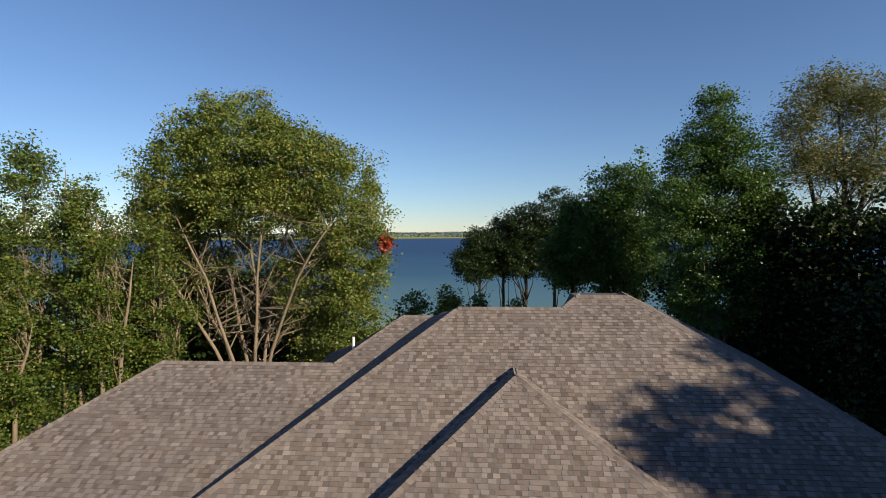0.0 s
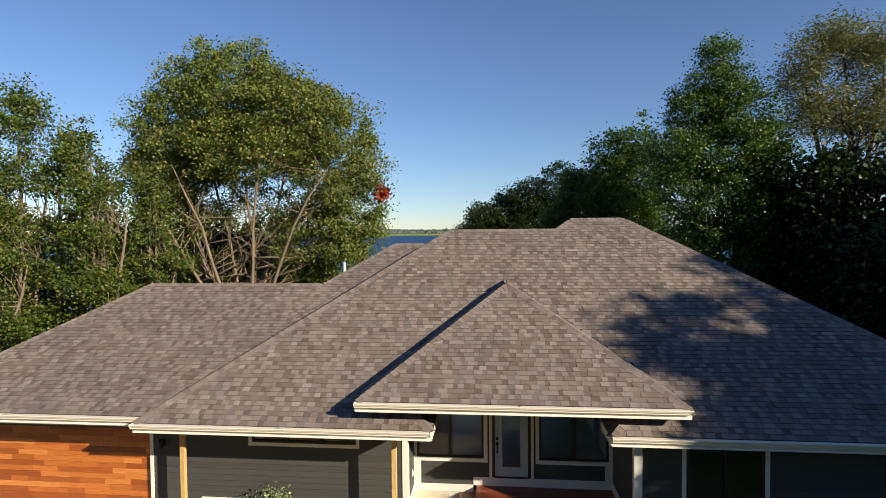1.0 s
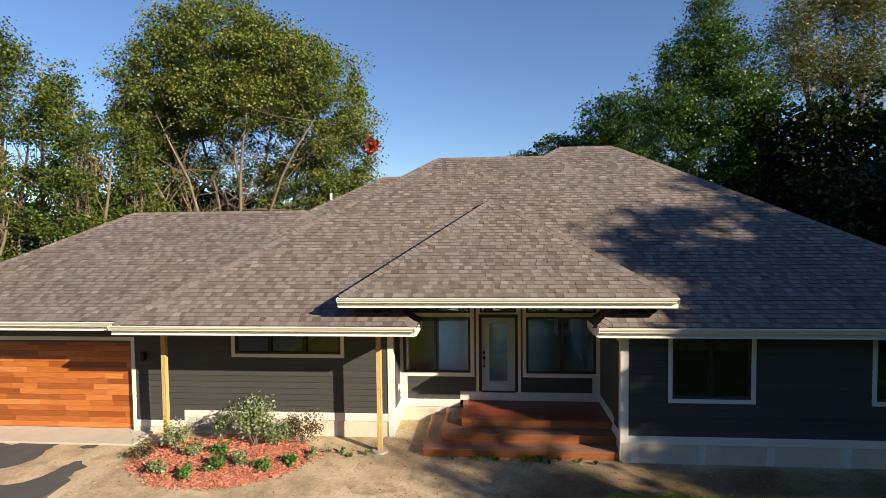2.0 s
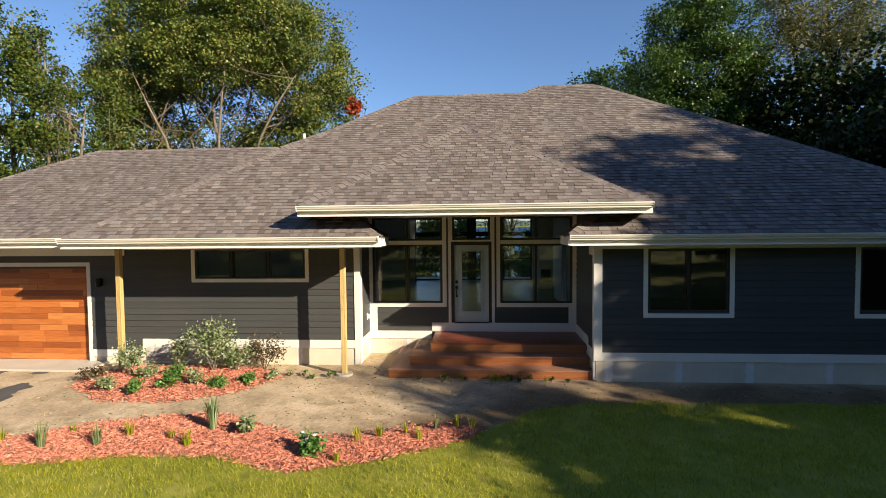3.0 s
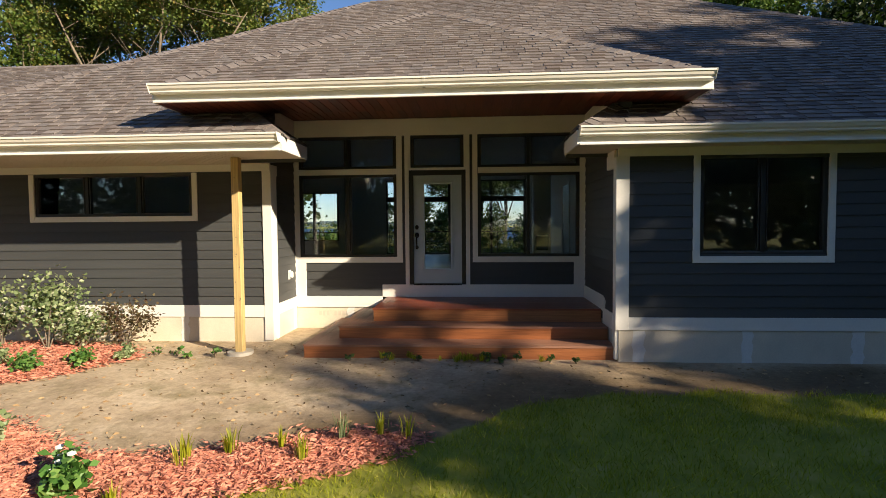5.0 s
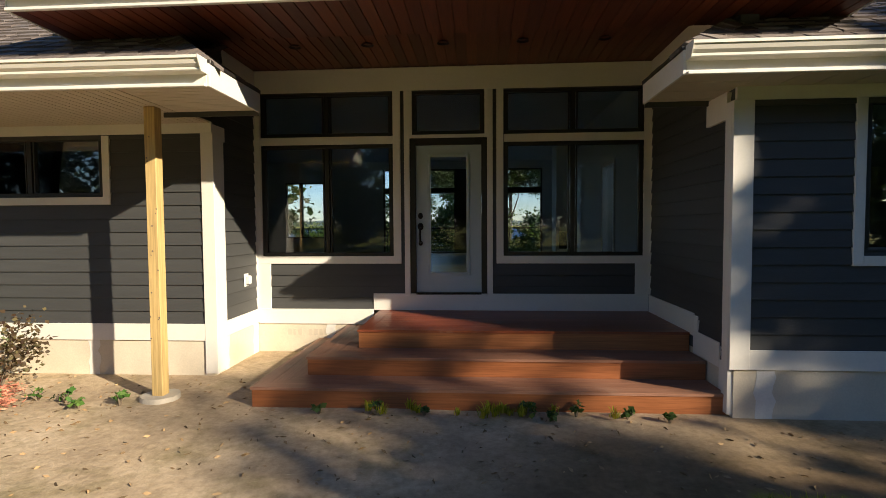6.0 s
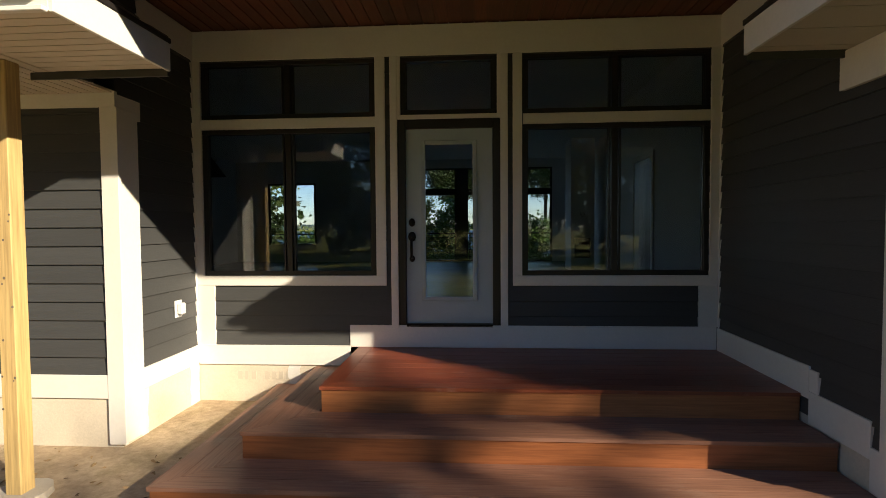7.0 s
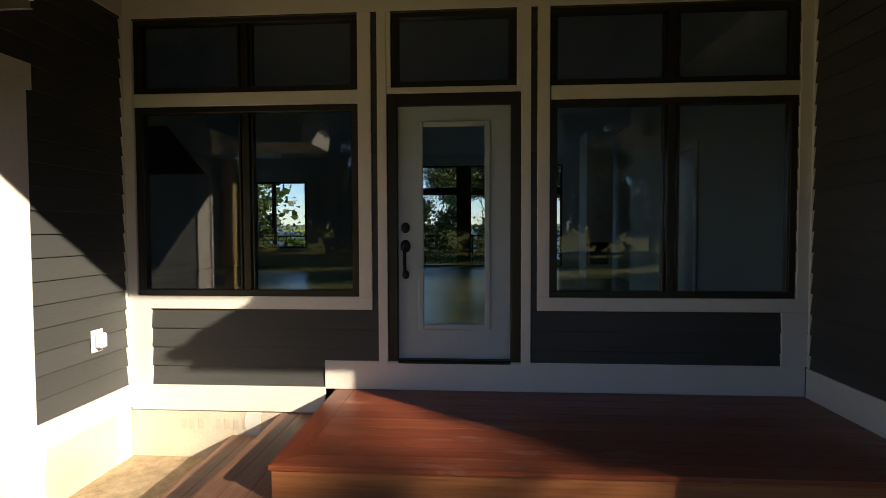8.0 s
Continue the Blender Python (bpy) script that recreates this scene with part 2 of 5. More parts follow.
def as_part(ob, parent, label=""):
    if parent is not None:
        ob.parent = parent
    if label:
        tagged(ob, label)
    return ob


def part(name, bm, material, parent, label="", smooth=False):
    me = bpy.data.meshes.new(name)
    bm.normal_update()
    bm.to_mesh(me)
    bm.free()
    me.materials.append(material)
    if smooth:
        me.polygons.foreach_set("use_smooth", [True] * len(me.polygons))
    return as_part(new(name, me), parent, label)


def box(bm, a, b, bevel=0.0):
    """An upright block between the corners a and b, its edges eased."""
    (x0, y0, z0), (x1, y1, z1) = [[min(p, q) for p, q in zip(a, b)], [max(p, q) for p, q in zip(a, b)]]
    r = bmesh.ops.create_cube(bm, size=1, matrix=Matrix.Translation(((x0 + x1) / 2, (y0 + y1) / 2, (z0 + z1) / 2)) @ Matrix.Diagonal((x1 - x0, y1 - y0, z1 - z0, 1)))
    if bevel:
        es = list({e for v in r["verts"] for e in v.link_edges})
        bmesh.ops.bevel(bm, geom=es, offset=bevel, segments=1, affect="EDGES", profile=0.5)
    return bm


def block(name, a, b, material, parent=None, label="", bevel=0.004):
    return part(name, box(bmesh.new(), a, b, bevel), material, parent, label)


def tube(bm, pts, radii, sides=7):
    """A tapered round bar through the points."""
    rings = []
    for i, p in enumerate(pts):
        p = Vector(p)
        d = (Vector(pts[min(i + 1, len(pts) - 1)]) - Vector(pts[max(i - 1, 0)])).normalized()
        u = d.orthogonal().normalized()
        if abs(d.z) > 0.5:
            u = (Vector((1, 0, 0)) - d * d.x).normalized()
        w = d.cross(u)
        rings.append([bm.verts.new(p + (u * math.cos(a) + w * math.sin(a)) * radii[i]) for a in (2 * math.pi * k / sides for k in range(sides))])
    for r, s in zip(rings, rings[1:]):
        for k in range(sides):
            bm.faces.new((r[k], r[(k + 1) % sides], s[(k + 1) % sides], s[k]))
    bm.faces.new(rings[0][::-1])
    bm.faces.new(rings[-1])
    return bm


def extrude(bm, outline, p0, p1, side):
    """An outline of (out, up) pairs, swept from p0 to p1; side: the way that 'out' points."""
    side = Vector(side)
    rings = [[bm.verts.new(Vector(p) + side * d + Vector((0, 0, h))) for d, h in outline] for p in (p0, p1)]
    n = len(outline)
    for k in range(n):
        bm.faces.new((rings[0][k], rings[0][(k + 1) % n], rings[1][(k + 1) % n], rings[1][k]))
    bm.faces.new(rings[0][::-1])
    bm.faces.new(rings[1])
    bmesh.ops.recalc_face_normals(bm, faces=bm.faces)
    return bm


def thing(name, at, label, category, group="", kind=""):
    ob = new(name)
    ob.location = at
    ob.empty_display_size = 0.1
    bpy.context.view_layer.update()
    return tagged(ob, label, category, group, kind)


def under(ob, parent):
    """Hang ob, made in world places, under a parent that stands elsewhere."""
    ob.parent = parent
    ob.matrix_parent_inverse = Matrix.Translation(parent.location).inverted()
    return ob


# ---- ground, lake, far shore ----
def lawn_line(x):
    """The y at which the lawn ends and bare soil begins."""
    pts = [(-40, -7.2), (-9, -6.9), (-7.2, -6.62), (-6.4, -6.49), (-5.2, -6.18), (-3.7, -6.11), (-3.2, -6.35), (-2.5, -6.54), (-2.0, -6.38), (-1.2, -6.07), (-0.74, -5.76), (0.06, -5.31), (0.5, -4.9), (1.2, -4.15), (2.2, -3.75), (12, -3.5), (60, -3.5)]
    for (xa, ya), (xb, yb) in zip(pts, pts[1:]):
        if xa <= x <= xb:
            return ya + (yb - ya) * (x - xa) / (xb - xa)
    return -7.0


def smooth(a, b, v):
    k = min(1, max(0, (v - a) / (b - a)))
    return k * k * (3 - 2 * k)


def ground_z(x, y):
    z = -0.10 * smooth(-3.5, -6.0, y) + 0.03 * noise.noise((x * 0.9, y * 0.9, 0)) * smooth(-1.6, -3.2, y)
    z -= 4.0 * smooth(16, 34, y) + 10.5 * smooth(40, 95, y)
    z += 16 * smooth(4000, 4300, y) + (40 + 22 * noise.noise((x * 0.0012, 3.0, 1.0))) * smooth(4150, 4800, y)
    return z


def build_ground():
    def steps(near, far, fine, grow=1.35):
        out, v, s = [], near, fine
        while v < far:
            v += s
            s *= grow
            out.append(min(v, far))
        return out
    xs = sorted({round(v, 3) for v in list(np.arange(-16, 14.01, 0.25)) + steps(14, 4500, 0.4) + [-v for v in steps(16, 4500, 0.4)]})
    ys = sorted({round(v, 3) for v in list(np.arange(-14, 0.01, 0.25)) + steps(0, 60, 0.5, 1.12) + list(np.arange(64, 110, 6)) + steps(110, 3900, 10, 1.4) + [4000, 4100, 4180, 4300, 4500, 4800, 4990] + [-v for v in steps(14, 900, 0.5)]})
    verts = [(x, y, ground_z(x, y)) for y in ys for x in xs]
    w = len(xs)
    faces = [(j * w + i, j * w + i + 1, (j + 1) * w + i + 1, (j + 1) * w + i) for j in range(len(ys) - 1) for i in range(w - 1)]
    me = mesh_of("ground", verts, faces, GROUND)
    turf = me.attributes.new("turf", "FLOAT", "POINT")
    turf.data.foreach_set("value", [max(smooth(0.35, -0.35, y - lawn_line(x)), 0.75 * smooth(12, 16, y)) for x, y, _ in verts])
    # mask for darker soil: rises towards the lawn's edge and to the right
    dark_soil = me.attributes.new("dark_soil", "FLOAT", "POINT")
    dark_soil.data.foreach_set("value", [smooth(1.9, 0.5, y - lawn_line(x) + 0.7 * noise.noise((x * 0.8, y * 0.8, 4))) * smooth(-5.5, -1.5, x) for x, y, _ in verts])
    me.polygons.foreach_set("use_smooth", [True] * len(me.polygons))
    tagged(new("ground", me), "bare tan soil and patchy lawn falling to a lake", "ground", kind="structure")
    lake = mesh_of("water", [(-4900, 60, -12.6), (4900, 60, -12.6), (4900, 4240, -12.6), (-4900, 4240, -12.6)], [(0, 1, 2, 3)], WATER)
    tagged(new("water", lake), "deep blue lake with pale shallows near shore", "lake", kind="structure")


build_ground()


# ---- walls ----
def siding_wall(name, p, along, out, length, z0, z1, openings, label, course=0.157, thick=0.16):
    """A framed wall whose outer face starts at p and runs along; lap boards hang on it, each a piece."""
    along, out, p = Vector(along), Vector(out), Vector(p)
    us = sorted({0, length, *[u for o in openings for u in (o[0], o[2])]})
    zs = sorted({z0, z1, *[z for o in openings for z in (o[1], o[3])]})
    bm = bmesh.new()
    for ua, ub in zip(us, us[1:]):
        for za, zb in zip(zs, zs[1:]):
            um, zm = (ua + ub) / 2, (za + zb) / 2
            if any(o[0] < um < o[2] and o[1] < zm < o[3] for o in openings):
                continue
            a, b = p + along * ua, p + along * ub - out * thick
            box(bm, (a.x, a.y, za), (b.x, b.y, zb))
    wall = tagged(part(name, bm, SIDING, None), label, "wall", kind="structure")
    cache, z = {}, z0
    while z < z1 - 0.03:
        top = min(z + course, z1)
        cuts = sorted((o[0], o[2]) for o in openings if o[1] < (z + top) / 2 < o[3])
        runs, u = [], 0
        for a, b in cuts:
            if a > u:
                runs.append((u, a))
            u = max(u, b)
        if u < length:
            runs.append((u, length))
        for a, b in runs:
            key = (round(b - a, 3), round(top - z, 3))
            if key not in cache:
                h, w = top - z, b - a
                pr = [(0.004, 0.0), (0.022, 0.0), (0.0235, 0.004), (0.007, h), (0.004, h)]
                bb = extrude(bmesh.new(), pr, (0, 0, 0), along * w, out)
                me = bpy.data.meshes.new("board")
                bb.to_mesh(me)
                bb.free()
                me.materials.append(SIDING)
                cache[key] = me
            ob = new("board", cache[key])
            ob.location = (*(p + along * a).xy, z + 0.002)
            ob.parent = wall
        z += course
    return wall


def trim(a, b, name="trim", label="white painted wood trim board", material=None):
    return tagged(block(name, a, b, material or TRIM, None, bevel=0.003), label, "trim", kind="structure")


def window(name, p, along, out, w, h, z, lights, label, casing=0.09, head=True):
    """A window in an opening w wide and h high from z: casing, dark sash frames and panes side by side."""
    along, out, p = Vector(along), Vector(out), Vector(p)

    def bit(nm, u0, u1, za, zb, d0, d1, mat, parent, lab=""):
        a, b = p + along * u0 + out * d0, p + along * u1 + out * d1
        return block(nm, (a.x, a.y, za), (b.x, b.y, zb), mat, parent, lab, 0.003)
    top = bit("frame", 0, w, z + h - 0.05, z + h, -0.07, 0.012, DARKFRAME, None)
    top.name = name
    tagged(top, label, "window", kind="structure")
    bit("frame", 0, w, z, z + 0.05, -0.07, 0.012, DARKFRAME, top)
    n = len(lights)
    edges = [0.0]
    for k in lights:
        edges.append(edges[-1] + k * w)
    for i, e in enumerate(edges):
        half = 0.05 if i in (0, n) else 0.03
        c = half / 2 if i == 0 else (w - half / 2 if i == n else e)
        hw = half / 2 if i in (0, n) else half
        bit("mullion" if 0 < i < n else "frame", c - hw, c + hw, z + 0.05, z + h - 0.05, -0.068, 0.01, DARKFRAME, top)
    for a, b in zip(edges, edges[1:]):
        g = bit("pane", a + 0.03, b - 0.03, z + 0.04, z + h - 0.04, -0.036, -0.03, GLASS, top)
        g.visible_shadow = False
        for u0, u1, za, zb in ((a + 0.045, a + 0.062, z + 0.05, z + h - 0.05), (b - 0.062, b - 0.045, z + 0.05, z + h - 0.05)):
            bit("sash", u0, u1, za, zb, -0.05, 0.002, DARKFRAME, top)
    if casing:
        t = 0.036
        up = z + h + (casing if head else 0)
        bit("casing", -casing, 0, z - casing, up, 0, t, TRIM, top, "white window casing")
        bit("casing", w, w + casing, z - casing, up, 0, t, TRIM, top, "white window casing")
        if head:
            bit("casing", 0, w, z + h, up, 0, t - 0.002, TRIM, top, "white window casing")
        bit("sill", 0, w, z - casing, z, 0, t - 0.002, TRIM, top, "white window casing")
    return top


XL, XR, YL, YR = -2.72, 2.72, -1.225, -2.33   # porch side walls; left and right front walls
BASE_L, BASE_R, FLOOR = 0.43, 0.45, 0.80
X, Y, NX, NY = (1, 0, 0), (0, 1, 0), (-1, 0, 0), (0, -1, 0)

# left front wall with the long window; the garage door stands farther along it
siding_wall("wall_front_left", (-9.67, YL, 0), X, NY, 9.67 + XL, 0.61, 2.96, [(2.84, 2.13, 5.64, 2.85)], "dark grey lap siding wall in sun and eave shade")
siding_wall("wall_front_low", (-9.58, YL - 0.012, 0), X, NY, 1.35, 0.34, 0.61, [], "dark grey lap siding above the low skirt", course=0.14, thick=0.1)
window("window_1", (-6.83, YL, 0), X, NY, 2.80, 0.72, 2.13, [0.333, 0.334, 0.333], "long low dark window with white casing", head=False)
siding_wall("wall_garage", (-15.6, YL, 0), X, NY, 5.93, 0.04, 2.98, [(1.03, 0.04, 5.93, 2.45)], "dark grey lap siding round the garage door")
siding_wall("wall_porch_left", (XL, YL, 0), Y, X, -YL, 0.61, 3.93, [], "dark grey lap siding of the porch side")
siding_wall("wall_porch_right", (XR, YR, 0), Y, NX, -YR, 0.45, 3.93, [], "dark grey lap siding of the shaded porch side")
siding_wall("wall_front_right", (XR, YR, 0), X, NY, 8.58, 0.61, 2.98, [(1.07, 1.478, 2.75, 2.86), (5.33, 1.478, 7.03, 2.86)], "dark grey lap siding wall in dappled shade")
window("window_2", (XR + 1.07, YR, 0), X, NY, 1.68, 1.382, 1.478, [0.5, 0.5], "dark slider window with white casing", head=False)
window("window_3", (XR + 5.33, YR, 0), X, NY, 1.70, 1.382, 1.478, [0.5, 0.5], "dark slider window with white casing", head=False)
siding_wall("wall_right_end", (11.3, YR, 0), Y, X, 13.8, 0.45, 2.98, [], "dark grey lap siding end wall", course=0.6)
siding_wall("wall_left_end", (-15.6, YL, 0), Y, NX, 12, 0.1, 2.98, [], "dark grey lap siding end wall", course=0.6)

# the porch's back wall: windows, transoms and the front door
LOW, TOPW, TR0, TR1 = 1.35, 2.895, 3.0, 3.607
siding_wall("wall_porch_back", (XL, 0, 0), X, NY, XR - XL, 0.61, 3.93,
            [(0.10, LOW, 1.96, TOPW), (3.47, LOW, 5.33, TOPW), (0.10, TR0, 1.96, TR1), (3.47, TR0, 5.33, TR1), (2.19, FLOOR - 0.02, 3.25, 2.965), (2.225, TR0, 3.215, TR1)],
            "dark grey lap siding under the porch windows")
for i, (u, w, z, h, lights) in enumerate([(0.10, 1.86, LOW, TOPW - LOW, (0.5, 0.5)), (3.47, 1.86, LOW, TOPW - LOW, (0.5, 0.5)), (0.10, 1.86, TR0, TR1 - TR0, (0.5, 0.5)),
                                          (3.47, 1.86, TR0, TR1 - TR0, (0.5, 0.5)), (2.225, 0.99, TR0 + 0.01, TR1 - TR0 - 0.01, (1.0,))]):
    window(f"window_{i + 4}", (XL + u, 0, 0), X, NY, w, h, z, lights, "dark bronze framed window onto the porch", casing=0)
# porch casings
for a, b in (((XL + 0.002, 1.245, 0.033), (-0.655, LOW)), ((0.655, 1.245, 0.033), (XR - 0.002, LOW)), ((XL + 0.10, TOPW, 0.0315), (-0.76, TR0)), ((0.76, TOPW, 0.0315), (XR - 0.11, TR0)),
             ((XL + 0.002, TR1, 0.033), (XR - 0.002, 3.92)), ((-0.53, 2.965, 0.029), (0.53, TR0 + 0.01))):
    trim((a[0], -a[2], a[1]), (b[0], 0.0, b[1]))
for x0, x1, za in ((XL + 0.002, XL + 0.10, LOW), (XR - 0.11, XR - 0.002, LOW), (-0.76, -0.655, LOW), (0.655, 0.75, LOW), (-0.605, -0.53, FLOOR), (0.53, 0.605, FLOOR)):
    trim((x0, -0.035, za), (x1, 0.0, TR1))
for x0, x1 in ((-0.53, -0.495), (0.495, 0.53)):
    trim((x0, -0.03, TR0 + 0.01), (x1, 0.0, TR1))
trim((XL + 0.002, -0.0315, 0.60), (XL + 0.21, 0.0, 1.245))
trim((XR - 0.21, -0.0315, FLOOR + 0.03), (XR - 0.002, 0.0, 1.245))
trim((XL, -0.06, 0.61), (XL + 0.0255, -0.036, 3.62))
trim((XR - 0.0255, -0.06, 0.82), (XR, -0.036, 3.62))
# skirts
trim((-8.23, YL - 0.033, 0.42), (XL - 0.10, YL, 0.62))
trim((-9.58, YL - 0.035, 0.16), (-8.23, YL - 0.012, 0.34))
trim((-8.25, YL - 0.0355, 0.34), (-8.17, YL - 0.003, 0.61))
trim((XL, YL + 0.002, 0.42), (XL + 0.033, -0.03, 0.61))
trim((XL + 0.03, -0.0355, 0.40), (-1.05, 0.0, 0.61))
trim((-1.05, -0.03, 0.598), (XR - 0.03, 0.0, FLOOR + 0.03))
trim((XR + 0.12, YR - 0.033, 0.45), (11.3, YR, 0.63))
trim((XR - 0.033, -1.50, 0.58), (XR, -0.04, 0.82))
trim((XR - 0.033, -2.10, 0.40), (XR, -1.50, 0.64))
trim((XR - 0.0315, -1.60, 0.64), (XR, -1.50, 0.80))
trim((XR - 0.033, -2.32, 0.20), (XR, -2.10, 0.48))
# corner boards and friezes
trim((XL - 0.10, YL - 0.037, 0.029), (XL + 0.05, YL, 2.86))
trim((XL, YL, 0.029), (XL + 0.035, YL + 0.25, 2.86))
trim((XR - 0.06, YR - 0.037, 0.45), (XR + 0.12, YR, 2.86))
trim((XR - 0.06, YR, 0.029), (XR, YR + 0.12, 2.86))
trim((-9.67, YL - 0.035, 2.86), (XL + 0.035, YL, 2.99))
trim((XR - 0.035, YR - 0.035, 2.86), (11.3, YR, 2.99))
trim((XR - 0.05, YR + 0.12, 2.72), (XR, YR + 0.55, 2.97))
trim((XL, YL, 2.80), (XL + 0.03, YL + 0.3, 2.97))
trim((XL, YL + 0.3, 3.62), (XL + 0.028, -0.03, 3.92))
trim((XR - 0.028, YR + 0.5, 3.62), (XR, -0.03, 3.92))
# cement board below the skirts, with plaster joints
for i, (a, b) in enumerate((((-9.67, YL - 0.012, -0.25), (XL, YL + 0.15, 0.43)), ((XL - 0.15, YL, -0.25), (XL + 0.012, 0.0, 0.42)), ((XL + 0.012, -0.014, -0.25), (1.0, 0.14, 0.42)), ((XR - 0.012, YR - 0.012, -0.25), (11.3, YR + 0.15, 0.46)),
                            ((XR - 0.012, YR + 0.15, -0.25), (XR + 0.15, 0.0, 0.46)))):
    tagged(block(f"foundation_{i + 1}", a, b, CEMENT), "cream cement board foundation with plastered joints", "foundation", kind="structure")


def patch(name, x, y, z0, z1, w, seed, side="y"):
    """A ragged smear of joint compound."""
    rnd = random.Random(seed)
    n = 7
    left = [(-w / 2 + rnd.uniform(-0.02, 0.02), z0 + (z1 - z0) * k / n) for k in range(n + 1)]
    right = [(w / 2 + rnd.uniform(-0.02, 0.02), z0 + (z1 - z0) * k / n) for k in range(n + 1)]
    bm = bmesh.new()
    place = (lambda u, v, d: (x + u, y - d, v)) if side == "y" else (lambda u, v, d: (x + d, y + u, v))
    rows = [[bm.verts.new(place(u, v, d)) for (u, v), d in ((l, 0.0), (l, 0.004), (r, 0.004), (r, 0.0))] for l, r in zip(left, right)]
    for a, b in zip(rows, rows[1:]):
        for k in range(3):
            bm.faces.new((a[k], a[k + 1], b[k + 1], b[k]))
    bmesh.ops.recalc_face_normals(bm, faces=bm.faces)
    return tagged(part(name, bm, PLASTER, None), "ragged white smear of joint compound on cement board", "plaster", kind="structure")


for i, x in enumerate((-4.22, -5.9, -7.6)):
    patch("plaster", x, YL - 0.012, -0.05, 0.42, 0.13, 10 + i)
for i, x in enumerate((2.98, 4.45, 5.9, 7.5, 9.2)):
    patch("plaster", x, YR - 0.012, -0.05, 0.45, 0.17 if i == 0 else 0.15, 20 + i)
patch("plaster", -1.66, -0.014, 0.1, 0.40, 0.12, 31)
patch("plaster", XL + 0.012, -0.12, -0.02, 0.42, 0.16, 33, "x")
patch("plaster", XL + 0.012, -0.95, -0.02, 0.42, 0.1, 34, "x")


# ---- roofs ----
TABS = (0.11, 0.14, 0.17, 0.2, 0.24, 0.29)


def inside(poly, u, v):
    r, n = False, len(poly)
    for i in range(n):
        (xa, ya), (xb, yb) = poly[i], poly[(i + 1) % n]
        if (ya > v) != (yb > v) and u < (xb - xa) * (v - ya) / (yb - ya) + xa:
            r = not r
    return r


def tab_box(w, h, t=0.014):
    v = [(0, 0, 0.004), (w, 0, 0.004), (w, h, 0.002), (0, h, 0.002), (0, 0, 0.004 + t), (w, 0, 0.004 + t), (w, h, 0.005), (0, h, 0.005)]
    f = [(4, 5, 6, 7), (0, 1, 5, 4), (1, 2, 6, 5), (3, 0, 4, 7)]
    return v, f


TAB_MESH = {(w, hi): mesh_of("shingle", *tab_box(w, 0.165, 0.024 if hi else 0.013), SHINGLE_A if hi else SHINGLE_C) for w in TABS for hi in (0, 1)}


def shingled(name, poly, label, seed, pieces=0, course=0.14):
    """A roof slope from its corners (the eave first): deck, and courses of shingle tabs laid on it."""
    rnd = random.Random(seed)
    pts = [Vector(p) for p in poly]
    n = (pts[1] - pts[0]).cross(pts[-1] - pts[0]).normalized()
    if n.z < 0:
        n = -n
    u = Vector((0, 0, 1)).cross(n).normalized()
    v = n.cross(u)
    o = pts[0]
    flat = [((p - o).dot(u), (p - o).dot(v)) for p in pts]
    deck = mesh_of(name, pts + [p - n * 0.05 for p in pts], [tuple(range(len(pts))), tuple(range(2 * len(pts) - 1, len(pts) - 1, -1))] + [(i, i + len(pts), (i + 1) % len(pts) + len(pts), (i + 1) % len(pts)) for i in range(len(pts))], UNDERLAY)
    roof = tagged(new(name, deck), label, "roof", kind="structure")
    u0, u1, v0, v1 = min(a for a, _ in flat), max(a for a, _ in flat), min(b for _, b in flat), max(b for _, b in flat)
    rot = Matrix((u, v, n)).transposed().to_4x4()
    verts, faces, made, row, vv, dark = [], [], 0, 0, v0 - 0.012, []
    while vv < v1:
        uu = u0 - rnd.uniform(0, 0.3)
        hi = row % 2
        while uu < u1:
            hi = int(rnd.random() < 0.1) ^ hi ^ 1
            w = rnd.choice(TABS[1:5] if hi else TABS[:4])
            lift = 0.0
            mid = vv + 0.07
            a, b = inside(flat, uu + 0.01, mid), inside(flat, uu + w - 0.01, mid)
            if a and b:
                p = o + u * uu + v * vv + n * lift
                if made < pieces:
                    ob = new("shingle", TAB_MESH[w, hi])
                    ob.matrix_world = Matrix.Translation(p) @ rot
                    ob.parent = roof
                    made += 1
                else:
                    k = len(verts)
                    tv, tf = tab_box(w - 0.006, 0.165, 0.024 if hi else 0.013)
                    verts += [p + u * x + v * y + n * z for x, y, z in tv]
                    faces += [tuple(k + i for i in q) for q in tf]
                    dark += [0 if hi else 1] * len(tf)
            uu += w
        vv += course
        row += 1
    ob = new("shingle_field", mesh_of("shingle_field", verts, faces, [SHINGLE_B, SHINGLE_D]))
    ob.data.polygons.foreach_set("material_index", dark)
    tagged(ob, kind="stuff")
    ob.parent = roof
    return roof


